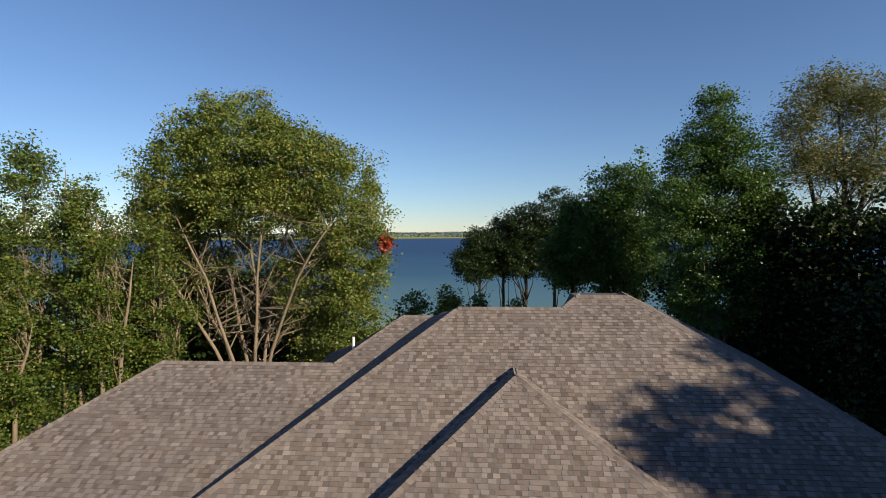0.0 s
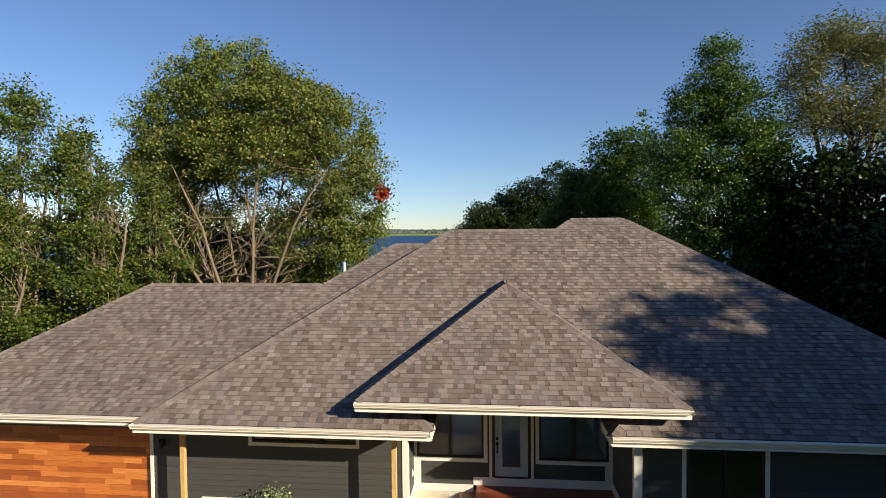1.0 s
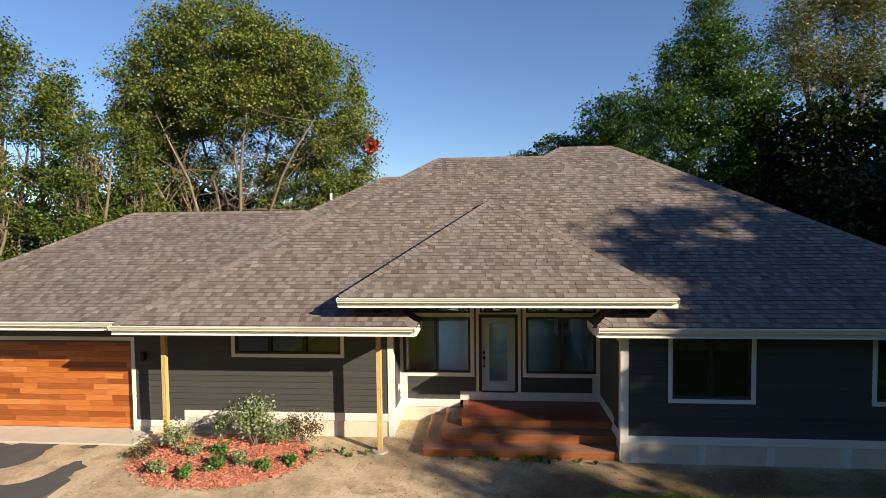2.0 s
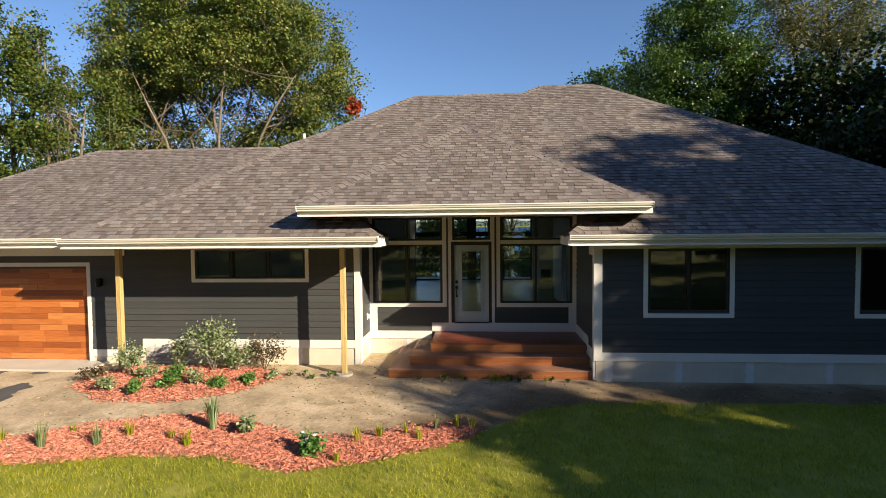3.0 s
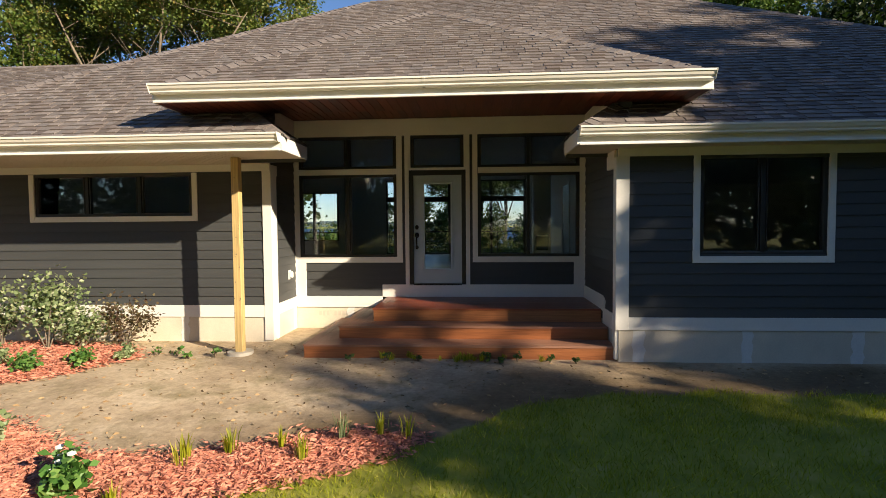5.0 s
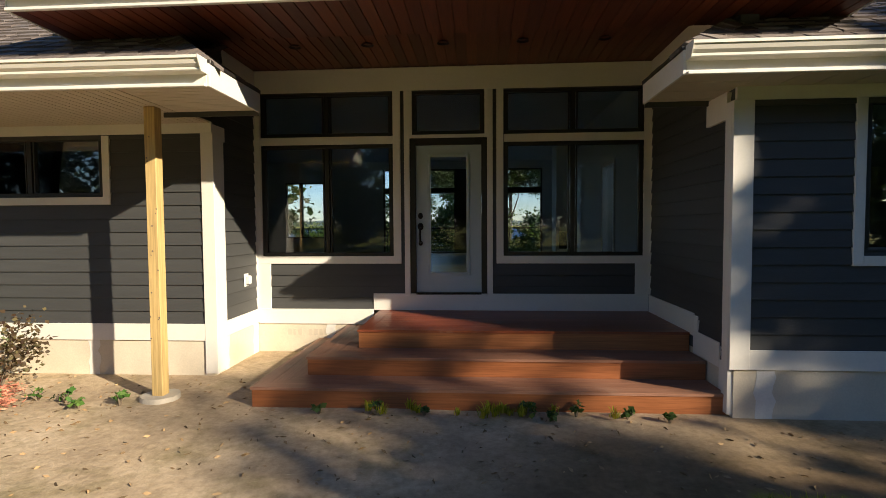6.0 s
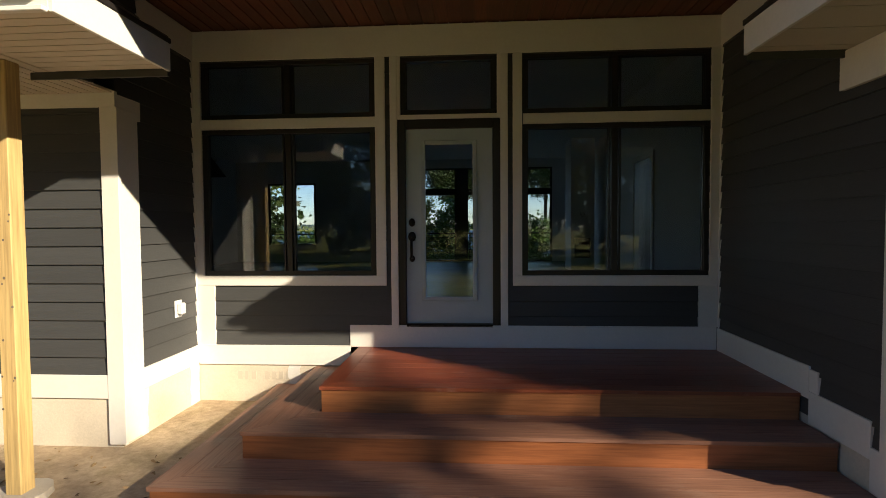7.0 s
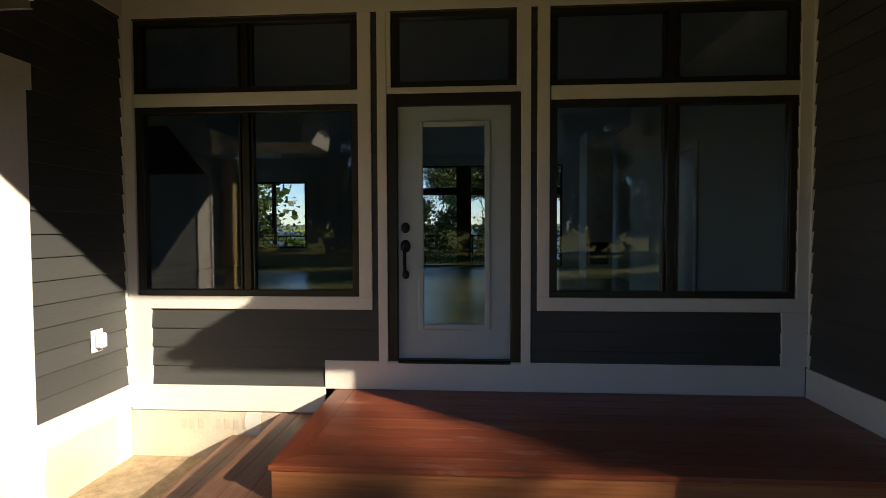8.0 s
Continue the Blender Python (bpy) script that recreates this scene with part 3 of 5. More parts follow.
def caps(roof, a, b, step=0.15, width=0.14, drop=0.55):
    """Cap shingles folded over a hip or ridge from the low end a to b; each is a piece."""
    a, b = Vector(a), Vector(b)
    d = (b - a).normalized()
    s = d.cross(Vector((0, 0, 1))).normalized()
    up = s.cross(d)
    h = 0.19
    me = None
    for k in range(int((b - a).length / step)):
        p = a + d * (k * step)
        if me is None:
            vs = []
            for f, lift in ((0, 0.03), (h, 0.015)):
                for e, q in ((-1, -width * drop), (0, 0.0), (1, -width * drop)):
                    vs.append(s * (e * width) + up * (q + lift + 0.012) + d * f)
                for e, q in ((-1, -width * drop), (0, 0.0), (1, -width * drop)):
                    vs.append(s * (e * width) + up * (q + lift - 0.022) + d * f)
            me = mesh_of("cap_shingle", vs, [(0, 1, 7, 6), (1, 2, 8, 7), (0, 3, 4, 1), (1, 4, 5, 2), (0, 6, 9, 3), (2, 5, 11, 8)], SHINGLE_E)
        ob = new("cap_shingle", me)
        ob.location = p
        ob.parent = roof


EZ, EY, SL = 3.175, -2.833, 0.681      # main eave height and line, slope
PE, PY, PXL, PXR = 3.825, -2.90, -3.575, 3.68   # porch eave and its ends
AX, LEX, REX = -8.955, -1.88, 2.06   # ends of the main eaves
GEY, GEZ, GSL = -2.45, 3.19, 0.537  # garage eave


def main_z(y):
    return EZ + SL * (y - EY)


def main_y(z):
    return EY + (z - EZ) / SL


A = (AX, EY, EZ)
RML, M2 = (-1.953, main_y(7.67), 7.67), (1.656, main_y(7.67), 7.67)
RTL, RTR = (2.218, main_y(8.02), 8.02), (4.044, main_y(8.02), 8.02)
RC = (11.9, EY, EZ)
LE, RE = (LEX, EY, EZ), (REX, EY, EZ)
NL, NR = (LEX - 1.23, EY + 1.23, main_z(EY + 1.23)), (REX + 1.23, EY + 1.23, main_z(EY + 1.23))
RB = -1.83   # back end of the roof returns
for s, x0, x1 in ((1, LEX, -2.9), (-1, REX, 2.9)):
    zt = EZ + SL * abs(x1 - x0)
    gm = mesh_of("gable_end", [(x0, RB + d, EZ - 0.25) for d in (0, 0.02)] + [(x0, RB + d, EZ) for d in (0, 0.02)] + [(x1, RB + d, zt) for d in (0, 0.02)] + [(x1, RB + d, EZ - 0.25) for d in (0, 0.02)], [(0, 2, 4, 6), (7, 5, 3, 1), (0, 1, 3, 2), (2, 3, 5, 4), (4, 5, 7, 6), (6, 7, 1, 0)], SIDING)
    tagged(new("gable_end", gm), "dark end board of the roof return", "trim", kind="structure")
roof_main = shingled("roof_main", [A, LE, NL, (-2.0, -0.4, main_z(-0.4)), (2.0, -0.4, main_z(-0.4)), NR, RE, RC, RTR, RTL, M2, RML], "grey-brown architectural shingle roof of the main house", 3)
shingled("roof_return_left", [LE, (LEX, RB, EZ), (LEX - 1.13, RB, main_z(EY + 1.13)), NL], "small shingled roof return beside the porch", 4)
shingled("roof_return_right", [(REX, RB, EZ), RE, NR, (REX + 1.13, RB, main_z(EY + 1.13))], "small shingled roof return beside the porch", 5)
BACK, BZ = 11.8, 4.2   # the higher rear eave
shingled("roof_left_face", [(AX, BACK, BZ), A, RML], "shaded hip slope of the main roof", 6)
shingled("roof_right_face", [RC, (11.9, BACK, BZ), (4.044, 5.4, 8.02), RTR], "shaded hip slope of the main roof", 7)
tagged(new("roof_back", mesh_of("roof_back", [RML, M2, RTL, RTR, (4.044, 5.4, 8.02), (11.9, BACK, BZ), (AX, BACK, BZ), (2.218, 5.4, 8.02), (1.6, BACK, BZ)], [(0, 1, 8, 6), (1, 2, 7, 8), (2, 3, 4, 7), (7, 4, 5, 8)], UNDERLAY)), "rear roof slope", "roof", kind="structure")
caps(roof_main, A, RML)
caps(roof_main, RC, RTR)
caps(roof_main, RML, M2)
caps(roof_main, M2, RTL)
caps(roof_main, RTL, RTR)
caps(roof_main, LE, NL)
caps(roof_main, RE, NR)
RG, G1, G2 = (-12.177, GEY + 2.72 / GSL, 5.91), (-6.10, GEY + 2.72 / GSL, 5.91), (-4.107, GEY + 3.99 / GSL, 7.18)
GC = (-16.2, GEY, GEZ)
roof_garage = shingled("roof_garage", [GC, (-2.6, GEY, GEZ), (-2.6, G2[1], 7.18), G2, G1, RG], "grey-brown architectural shingle roof over the garage", 8)
tagged(new("roof_garage_back", mesh_of("roof_garage_back", [RG, G1, G2, (-4.107, 5.5, 7.18), (-5.7, 5.2, 6.2), (-6.10, 7.6, GEZ), (-16.2, 7.6, GEZ), GC, (-2.6, G2[1], 7.18), (-2.6, 7.5, 5.0), (-4.107, 7.5, 5.0)], [(0, 1, 5, 6), (0, 6, 7), (1, 2, 3, 4), (2, 8, 9, 10), (3, 2, 10)], UNDERLAY)), "rear slope of the garage roof", "roof", kind="structure")
caps(roof_garage, GC, RG)
caps(roof_garage, RG, G1)
caps(roof_garage, G1, G2)
caps(roof_garage, G2, (-3.0, G2[1], 7.18))
AP, AQ = (-0.10, 0.68, 6.13), (-0.10, main_y(6.13) + 0.05, 6.13)
PL, PR = (PXL, PY, PE), (PXR, PY, PE)
roof_porch = shingled("roof_porch", [PL, PR, AP], "grey-brown shingle hip roof over the entry porch", 9, pieces=300)
shingled("roof_porch_left", [(PXL, -1.7, PE), PL, AP, AQ], "shaded side slope of the porch roof", 10)
shingled("roof_porch_right", [PR, (PXR, -1.7, PE), AQ, AP], "side slope of the porch roof", 11)
caps(roof_porch, PL, AP)
caps(roof_porch, PR, AP)

# gutters, fascias, soffits
K = [(0, 0), (0.09, 0), (0.1, 0.01), (0.1, 0.03), (0.106, 0.034), (0.125, 0.052), (0.14, 0.086), (0.152, 0.092), (0.152, 0.116), (0.135, 0.116), (0.135, 0.1), (0, 0.1)]


def gutter(p0, p1, side, label="cream white aluminium gutter along the eave"):
    g = part("gutter", extrude(bmesh.new(), K, p0, p1, side), GUTTER, None)
    a, b, side = Vector(p0), Vector(p1), Vector(side)
    d = (b - a).normalized()
    for q, e in ((a, -d), (b, d)):
        part("end_cap", extrude(bmesh.new(), [(-0.001, -0.003), (0.1, -0.003), (0.156, 0.09), (0.156, 0.119), (-0.001, 0.119)], q, q + e * 0.006, side), GUTTER, g)
    n = int((b - a).length / 3)
    for k in range(1, n):
        q = a + d * (k * (b - a).length / n)
        part("seam", extrude(bmesh.new(), [(o + 0.002, h) for o, h in K], q, q + d * 0.035, side), GUTTER, g)
    return tagged(g, label, "gutter")


def fascia(a, b):
    return tagged(block("fascia", a, b, TRIM, None, bevel=0.003), "white fascia board under the gutter", "fascia", kind="structure")


for x0, x1, y, z in ((AX, LEX, EY, EZ), (REX, 11.9, EY, EZ), (PXL, PXR, PY, PE), (-16.2, AX - 0.03, GEY, GEZ)):
    gutter((x0, y - 0.02, z - 0.114), (x1, y - 0.02, z - 0.114), NY)
    fascia((x0, y - 0.02, z - 0.214), (x1, y + 0.005, z - 0.02))
    tagged(block("drip_edge", (x0, y - 0.06, z - 0.226), (x1, y - 0.021, z - 0.2), TRIM), "white trim strip under the fascia", "trim", kind="structure")
for x, y0, y1, z in ((LEX, EY - 0.02, RB, EZ), (REX, EY - 0.02, RB, EZ), (AX, EY - 0.02, GEY + 0.02, EZ)):
    s = 1 if x == LEX else -1
    fascia((x - 0.0, y0, z - 0.22), (x + s * 0.025, y1, z - 0.02))
    tagged(block("drip_edge", (x - 0.02 * s, y0, z - 0.03), (x + s * 0.035, y1, z + 0.006), DARKFRAME), "dark drip edge along the roof return", "trim", kind="structure")
for x, s in ((PXL, -1), (PXR, 1)):
    fascia((x, PY - 0.02, PE - 0.22), (x + s * 0.025, -1.6, PE - 0.02))


def soffit(name, x0, x1, y0, y1, z, along, step, material, label, gap=0.011):
    """Boards side by side with open grooves, over a backing sheet."""
    bm = bmesh.new()
    box(bm, (x0, y0, z + 0.012), (x1, y1, z + 0.02))
    lo, hi = (x0, x1) if along == "y" else (y0, y1)
    k = lo
    while k < hi - 0.01:
        e = min(k + step, hi)
        if along == "y":
            box(bm, (k + gap / 2, y0, z), (e - gap / 2, y1, z + 0.011))
        else:
            box(bm, (x0, k + gap / 2, z), (x1, e - gap / 2, z + 0.011))
        k = e
    return tagged(part(name, bm, material, None), label, "ceiling", kind="structure")


SZ = 2.975
soffit("soffit_left_back", LEX - 0.86, -2.70, RB, YL, SZ, "y", 0.10, SOFFIT, "cream grooved soffit beside the porch")
soffit("soffit_left", AX, LEX - 0.86, EY, YL, SZ, "y", 0.10, SOFFIT, "cream grooved soffit over the left walk")
soffit("soffit_corner_left", LEX - 0.86, LEX, EY, RB, SZ, "x", 0.10, SOFFIT, "cream grooved soffit at the porch corner")
soffit("soffit_garage", -16.2, AX, GEY, YL, SZ + 0.01, "y", 0.10, SOFFIT, "cream grooved soffit over the garage door")
soffit("soffit_right", 2.72, 11.9, EY, YR, SZ, "y", 0.30, SOFFIT, "cream soffit over the right wall")
soffit("soffit_corner_right", REX, 2.72, EY, RB, SZ, "x", 0.30, SOFFIT, "cream soffit at the porch corner")
soffit("porch_soffit", PXL, PXR, PY, -2.1, PE - 0.215, "y", 0.13, CEDAR, "red cedar plank soffit at the porch edge")
soffit("porch_ceiling", XL, XR, -2.1, 0, 3.93, "y", 0.13, CEDAR, "red cedar plank porch ceiling with downlights")
tagged(block("porch_beam", (XL, -2.16, 3.64), (XR, -2.1, 3.95), CEDAR), "cedar edge board of the raised ceiling", "trim", kind="structure")
for i, x in enumerate((-1.78, -0.9, 0.0, 0.93, 1.87)):
    bm = bmesh.new()
    bmesh.ops.create_cone(bm, cap_ends=False, segments=20, radius1=0.075, radius2=0.05, depth=0.02, matrix=Matrix.Translation((0, 0, -0.008)))
    bmesh.ops.create_circle(bm, cap_ends=True, segments=20, radius=0.052, matrix=Matrix.Translation((0, 0, 0.0)))
    d = part("downlight", bm, BLACKMETAL, None)
    d.location = (x, -0.95, 3.93)
    tagged(d, "dark recessed downlight in the cedar ceiling", "ceiling light", "porch downlights")


# ---- front door ----
def front_door():
    d = thing("front_door", (0, 0, FLOOR + 0.03), "pale blue front door with a tall glass light", "door")
    for nm, a, b, mat, lab in (("jamb", (-0.53, -0.012, -0.02), (-0.452, 0.12, 2.135), DARKFRAME, "dark bronze jamb"), ("jamb", (0.452, -0.012, -0.02), (0.53, 0.12, 2.135), DARKFRAME, "dark bronze jamb"),
                               ("head", (-0.452, -0.012, 2.04), (0.452, 0.12, 2.135), DARKFRAME, "dark bronze head"), ("threshold", (-0.452, -0.03, -0.02), (0.452, 0.12, 0.012), BLACKMETAL, "metal threshold")):
        block(nm, a, b, mat, d, lab)
    bm = bmesh.new()
    for a, b in (((-0.45, 0.03, 0.015), (-0.27, 0.075, 2.04)), ((0.27, 0.03, 0.015), (0.45, 0.075, 2.04)), ((-0.27, 0.03, 0.015), (0.27, 0.075, 0.27)), ((-0.27, 0.03, 1.90), (0.27, 0.075, 2.04))):
        box(bm, a, b)
    slab = part("slab", bm, DOORPAINT, d)
    bm = bmesh.new()
    for a, b in (((-0.29, 0.012, 0.25), (-0.245, 0.03, 1.92)), ((0.245, 0.012, 0.25), (0.29, 0.03, 1.92)), ((-0.245, 0.012, 0.25), (0.245, 0.03, 0.295)), ((-0.245, 0.012, 1.875), (0.245, 0.03, 1.92))):
        box(bm, a, b, 0.006)
    part("glazing_bead", bm, DOORPAINT, slab)
    g = block("pane", (-0.27, 0.045, 0.27), (0.27, 0.052, 1.9), GLASS, slab, bevel=0)
    g.visible_shadow = False
    bm = bmesh.new()
    bmesh.ops.create_uvsphere(bm, u_segments=14, v_segments=8, radius=0.035, matrix=Matrix.Translation((-0.39, 0.02, 1.073)) @ Matrix.Diagonal((1, 0.5, 1.25, 1)))
    part("deadbolt", bm, BLACKMETAL, slab, "black deadbolt", True)
    bm = bmesh.new()
    bmesh.ops.create_uvsphere(bm, u_segments=14, v_segments=8, radius=0.042, matrix=Matrix.Translation((-0.39, 0.02, 0.925)) @ Matrix.Diagonal((1, 0.5, 1.25, 1)))
    tube(bm, [(-0.39, 0.01, 0.91), (-0.39, -0.045, 0.89), (-0.39, -0.05, 0.8), (-0.39, -0.035, 0.72), (-0.39, 0.015, 0.7)], [0.014, 0.013, 0.015, 0.013, 0.012])
    bmesh.ops.create_uvsphere(bm, u_segments=12, v_segments=8, radius=0.03, matrix=Matrix.Translation((-0.39, 0.02, 0.695)) @ Matrix.Diagonal((1, 0.5, 1.2, 1)))
    part("handle", bm, BLACKMETAL, slab, "black pull handle", True)


front_door()

# ---- porch deck and steps ----
def porch_steps():
    d = thing("porch_steps", (0, 0, 0), "red-brown hardwood porch deck with three wraparound steps", "steps")
    tiers = [(-1.83, -2.27, 0.0, 0.197), (-1.415, -1.83, 0.197, 0.39), (-0.96, -1.41, 0.39, 0.597)]
    xr = XR - 0.03
    for k, (x0, y0, z0, z1) in enumerate(tiers):
        x1 = xr
        block("riser", (x0 + 0.012, y0 + 0.012, max(z0 - 0.04, -0.04)), (x1, y0 + 0.034, z1 - 0.028), DECKSIDE, d, bevel=0.002)
        block("side_riser", (x0 + 0.012, y0 + 0.036, max(z0 - 0.04, -0.04)), (x0 + 0.034, -0.03, z1 - 0.028), DECKSIDE, d, bevel=0.002)
        depth = 0.46 if k < 2 else 1.5
        n = 3 if k < 2 else 10
        w = 0.145
        for i in range(n):
            ya, yb = y0 + i * (w + 0.004), y0 + i * (w + 0.004) + w
            if yb > -0.032:
                yb = -0.032
            if yb - ya < 0.03:
                continue
            if k < 2 or i == 0:
                off = i * (w + 0.004)
                xa, xb = x0 + off, x0 + off + w
                vs = [(xa, ya), (x1, ya), (x1, yb), (xb, yb)]
            else:
                xa = x0 + w + 0.004
                vs = [(xa, ya), (x1, ya), (x1, yb), (xa, yb)]
            board = mesh_of("tread_board", [(x, y, z1 - 0.028) for x, y in vs] + [(x, y, z1) for x, y in vs], [(4, 5, 6, 7), (3, 2, 1, 0), (0, 1, 5, 4), (1, 2, 6, 5), (2, 3, 7, 6), (3, 0, 4, 7)], DECKTREAD if k < 2 else DECKTOP)
            new("tread_board", board).parent = d
            if k < 2 or i == 0:
                vs = [(xa, ya + 0.003), (xb, yb + 0.003), (xb, -0.032), (xa, -0.032)]
                board = mesh_of("side_board", [(x, y, z1 - 0.028) for x, y in vs] + [(x, y, z1) for x, y in vs], [(4, 5, 6, 7), (3, 2, 1, 0), (0, 1, 5, 4), (1, 2, 6, 5), (2, 3, 7, 6), (3, 0, 4, 7)], DECKTREADY if k < 2 else DECKTOPY)
                new("side_board", board).parent = d
    bm = bmesh.new()
    box(bm, (-1.75, -2.2, -0.04), (xr - 0.01, -0.05, 0.14))
    box(bm, (-1.35, -1.78, 0.14), (xr - 0.01, -0.05, 0.33))
    box(bm, (-0.9, -1.38, 0.33), (xr - 0.01, -0.05, 0.53))
    part("frame", bm, BARKDARK, d)


porch_steps()

# ---- posts ----
def post(x, y, label):
    p = thing("porch_post", (x, y, 0.0), label, "post", "eave posts")
    rnd = random.Random(int(abs(x) * 100))
    block("shaft", (-0.058, -0.058, 0.03), (0.058, 0.058, SZ), POSTWOOD, p, bevel=0.006)
    bm = bmesh.new()
    bmesh.ops.create_cone(bm, cap_ends=True, segments=28, radius1=0.2, radius2=0.185, depth=0.12, matrix=Matrix.Translation((0, 0, -0.015)))
    for v in bm.verts:
        v.co += Vector((rnd.uniform(-0.01, 0.01), rnd.uniform(-0.01, 0.01), 0))
    part("footing", bm, CONCRETE, p, "round concrete footing")
    for k in range(14):
        bm = bmesh.new()
        bmesh.ops.create_circle(bm, cap_ends=True, segments=8, radius=rnd.uniform(0.006, 0.011), matrix=Matrix.Translation((rnd.uniform(-0.05, 0.05), -0.0592, rnd.uniform(0.1, 2.9))) @ Matrix.Rotation(radians(90), 4, "X"))
        part("knot", bm, BARK, p)


post(-2.87, -2.07, "yellow pine post on a round footing beneath the eave corner")
post(-8.3, -1.95, "yellow pine post among shrubs beneath the eave")

# ---- garage door ----
def garage_door():
    d = thing("garage_door", (-12.12, YL + 0.1, 0.05), "orange cedar plank garage door, partly shaded", "garage door")
    rnd = random.Random(5)
    w, h, rows = 4.88, 2.38, 16
    block("panel", (-w / 2, 0.02, 0.0), (w / 2, 0.06, h), DOORWOOD, d, bevel=0)
    for r in range(rows):
        x, z0 = -w / 2, r * h / rows
        while x < w / 2 - 0.05:
            e = min(w / 2, x + rnd.uniform(0.5, 1.7))
            block("plank", (x + 0.0015, 0.0, z0 + 0.002), (e - 0.0015, 0.02, z0 + h / rows - 0.002), DOORWOOD, d, bevel=0.0015)
            x = e
    return d


garage_door()
trim((-9.68, YL - 0.03, 0.03), (-9.58, YL + 0.1, 2.55))
trim((-14.67, YL - 0.03, 2.45), (-9.68, YL + 0.1, 2.55))
trim((-14.67, YL - 0.03, 0.03), (-14.57, YL + 0.1, 2.45))
trim((-15.6, YL - 0.05, 2.72), (-8.65, YL - 0.024, 2.97), label="wide cream frieze board over the garage door")

# ---- drive, apron, mulch beds ----
tagged(block("driveway", (-22, -18, -0.4), (-9.25, -2.1, 0.0), ASPHALT), "dark asphalt driveway before the garage", "driveway", kind="structure")
tagged(block("apron", (-15.5, -2.1, -0.3), (-9.1, YL + 0.1, 0.045), CONCRETE), "pale concrete apron at the garage door", "pavement", kind="structure")


# ---- interior seen through the glass ----
BW = 11.0
for nm, a, b, mat, lab in (("floor", (-7.5, 0.16, 0.62), (3.4, BW, FLOOR), INNERFLOOR, "polished grey concrete floor inside"),
                           ("ceiling", (-7.5, 0.16, 4.0), (3.4, BW + 0.3, 4.1), INNERWALL, "plain white ceiling inside"),
                           ("wall_inner_right", (2.85, 0.16, FLOOR), (3.0, 5.2, 4.0), INNERWALL, "plain painted inner wall"),
                           ("wall_inner_far", (3.3, 5.2, FLOOR), (3.45, BW, 4.0), INNERWALL, "plain painted inner wall"),
                           ("wall_inner_left", (-7.6, YL + 0.18, FLOOR), (-7.45, BW, 4.0), INNERWALL, "plain painted inner wall"),
                           ("floor_left", (-7.6, YL + 0.17, 0.62), (XL - 0.17, 0.16, FLOOR - 0.002), INNERFLOOR, "grey concrete floor inside"),
                           ("ceiling_left", (-7.6, YL + 0.17, 2.96), (XL - 0.17, 0.16, 3.05), INNERWALL, "plain white ceiling inside"),
                           ("floor_right", (3.01, YR + 0.17, 0.62), (11.1, BW, FLOOR - 0.002), INNERFLOOR, "grey concrete floor inside"),
                           ("ceiling_right", (3.01, YR + 0.17, 2.99), (11.1, 5.0, 3.08), INNERWALL, "plain white ceiling inside"),
                           ("wall_inner_hall", (3.5, 5.0, FLOOR), (11.1, 5.1, 3.0), INNERWALL, "plain painted inner wall"),
                           ("wall_garden_side", (-7.5, BW, 0.3), (-6.4, BW + 0.2, 4.0), INNERWALL, "inner wall between rear windows"),
                           ("wall_garden_mid", (-4.85, BW, 0.3), (-2.9, BW + 0.2, 4.0), INNERWALL, "inner wall between rear windows"),
                           ("wall_garden_end", (2.6, BW, 0.3), (11.3, BW + 0.2, 4.0), INNERWALL, "inner wall beside rear windows"),
                           ("wall_garden_low", (-6.4, BW, 0.3), (-4.85, BW + 0.2, 1.35), INNERWALL, "inner wall under rear window"),
                           ("wall_garden_high", (-6.4, BW, 3.3), (-4.85, BW + 0.2, 4.0), INNERWALL, "inner wall over rear window"),
                           ("wall_garden_top", (-2.9, BW, 3.72), (2.6, BW + 0.2, 4.0), INNERWALL, "inner wall over rear doors"),
                           ("wall_garden_sill", (-2.9, BW, 0.3), (2.6, BW + 0.2, 0.81), INNERWALL, "inner sill under rear doors"),
                           ("wall_rear_left", (-15.6, BW, -0.2), (-7.5, BW + 0.2, 3.2), INNERWALL, "rear wall of the garage")):
    tagged(block(nm, a, b, mat), lab, nm.split("_")[0], kind="structure")
for i, (x0, w, z, h, lights) in enumerate(((-6.4, 1.55, 1.35, 1.95, (0.36, 0.64)), (-2.9, 2.54, 0.81, 2.12, (0.5, 0.5)), (-0.06, 2.66, 0.81, 2.12, (0.5, 0.5)), (-2.9, 2.54, 3.03, 0.69, (0.5, 0.5)), (-0.06, 2.66, 3.03, 0.69, (0.5, 0.5)))):
    window(f"window_{i + 10}", (x0, BW, 0), X, NY, w, h, z, lights, "dark framed rear window onto the lake", casing=0)


def fireplace():
    f = thing("fireplace", (2.83, 7.4, FLOOR), "white fireplace chimney breast with a dark firebox", "fireplace")
    bm = bmesh.new()
    for a, b in (((-0.28, 0, 0), (-0.2, 0.8, 3.19)), ((0.2, 0, 0), (0.28, 0.8, 3.19)), ((-0.2, 0, 0), (0.2, 0.8, 0.3)), ((-0.2, 0, 0.8), (0.2, 0.8, 3.19)), ((-0.2, 0.3, 0.3), (0.2, 0.8, 0.8))):
        box(bm, a, b)
    part("breast", bm, INNERWALL, f)
    block("firebox", (-0.19, 0.02, 0.31), (0.19, 0.29, 0.79), BLACKMETAL, f, "black firebox insert")
    part("cable", tube(bmesh.new(), [(-0.05, 0.0, 1.4), (-0.06, -0.03, 1.36), (-0.02, -0.05, 1.3), (0.03, -0.04, 1.34), (0.02, -0.02, 1.42)], [0.008] * 5, 6), BLACKMETAL, f, "loop of black cable")


fireplace()
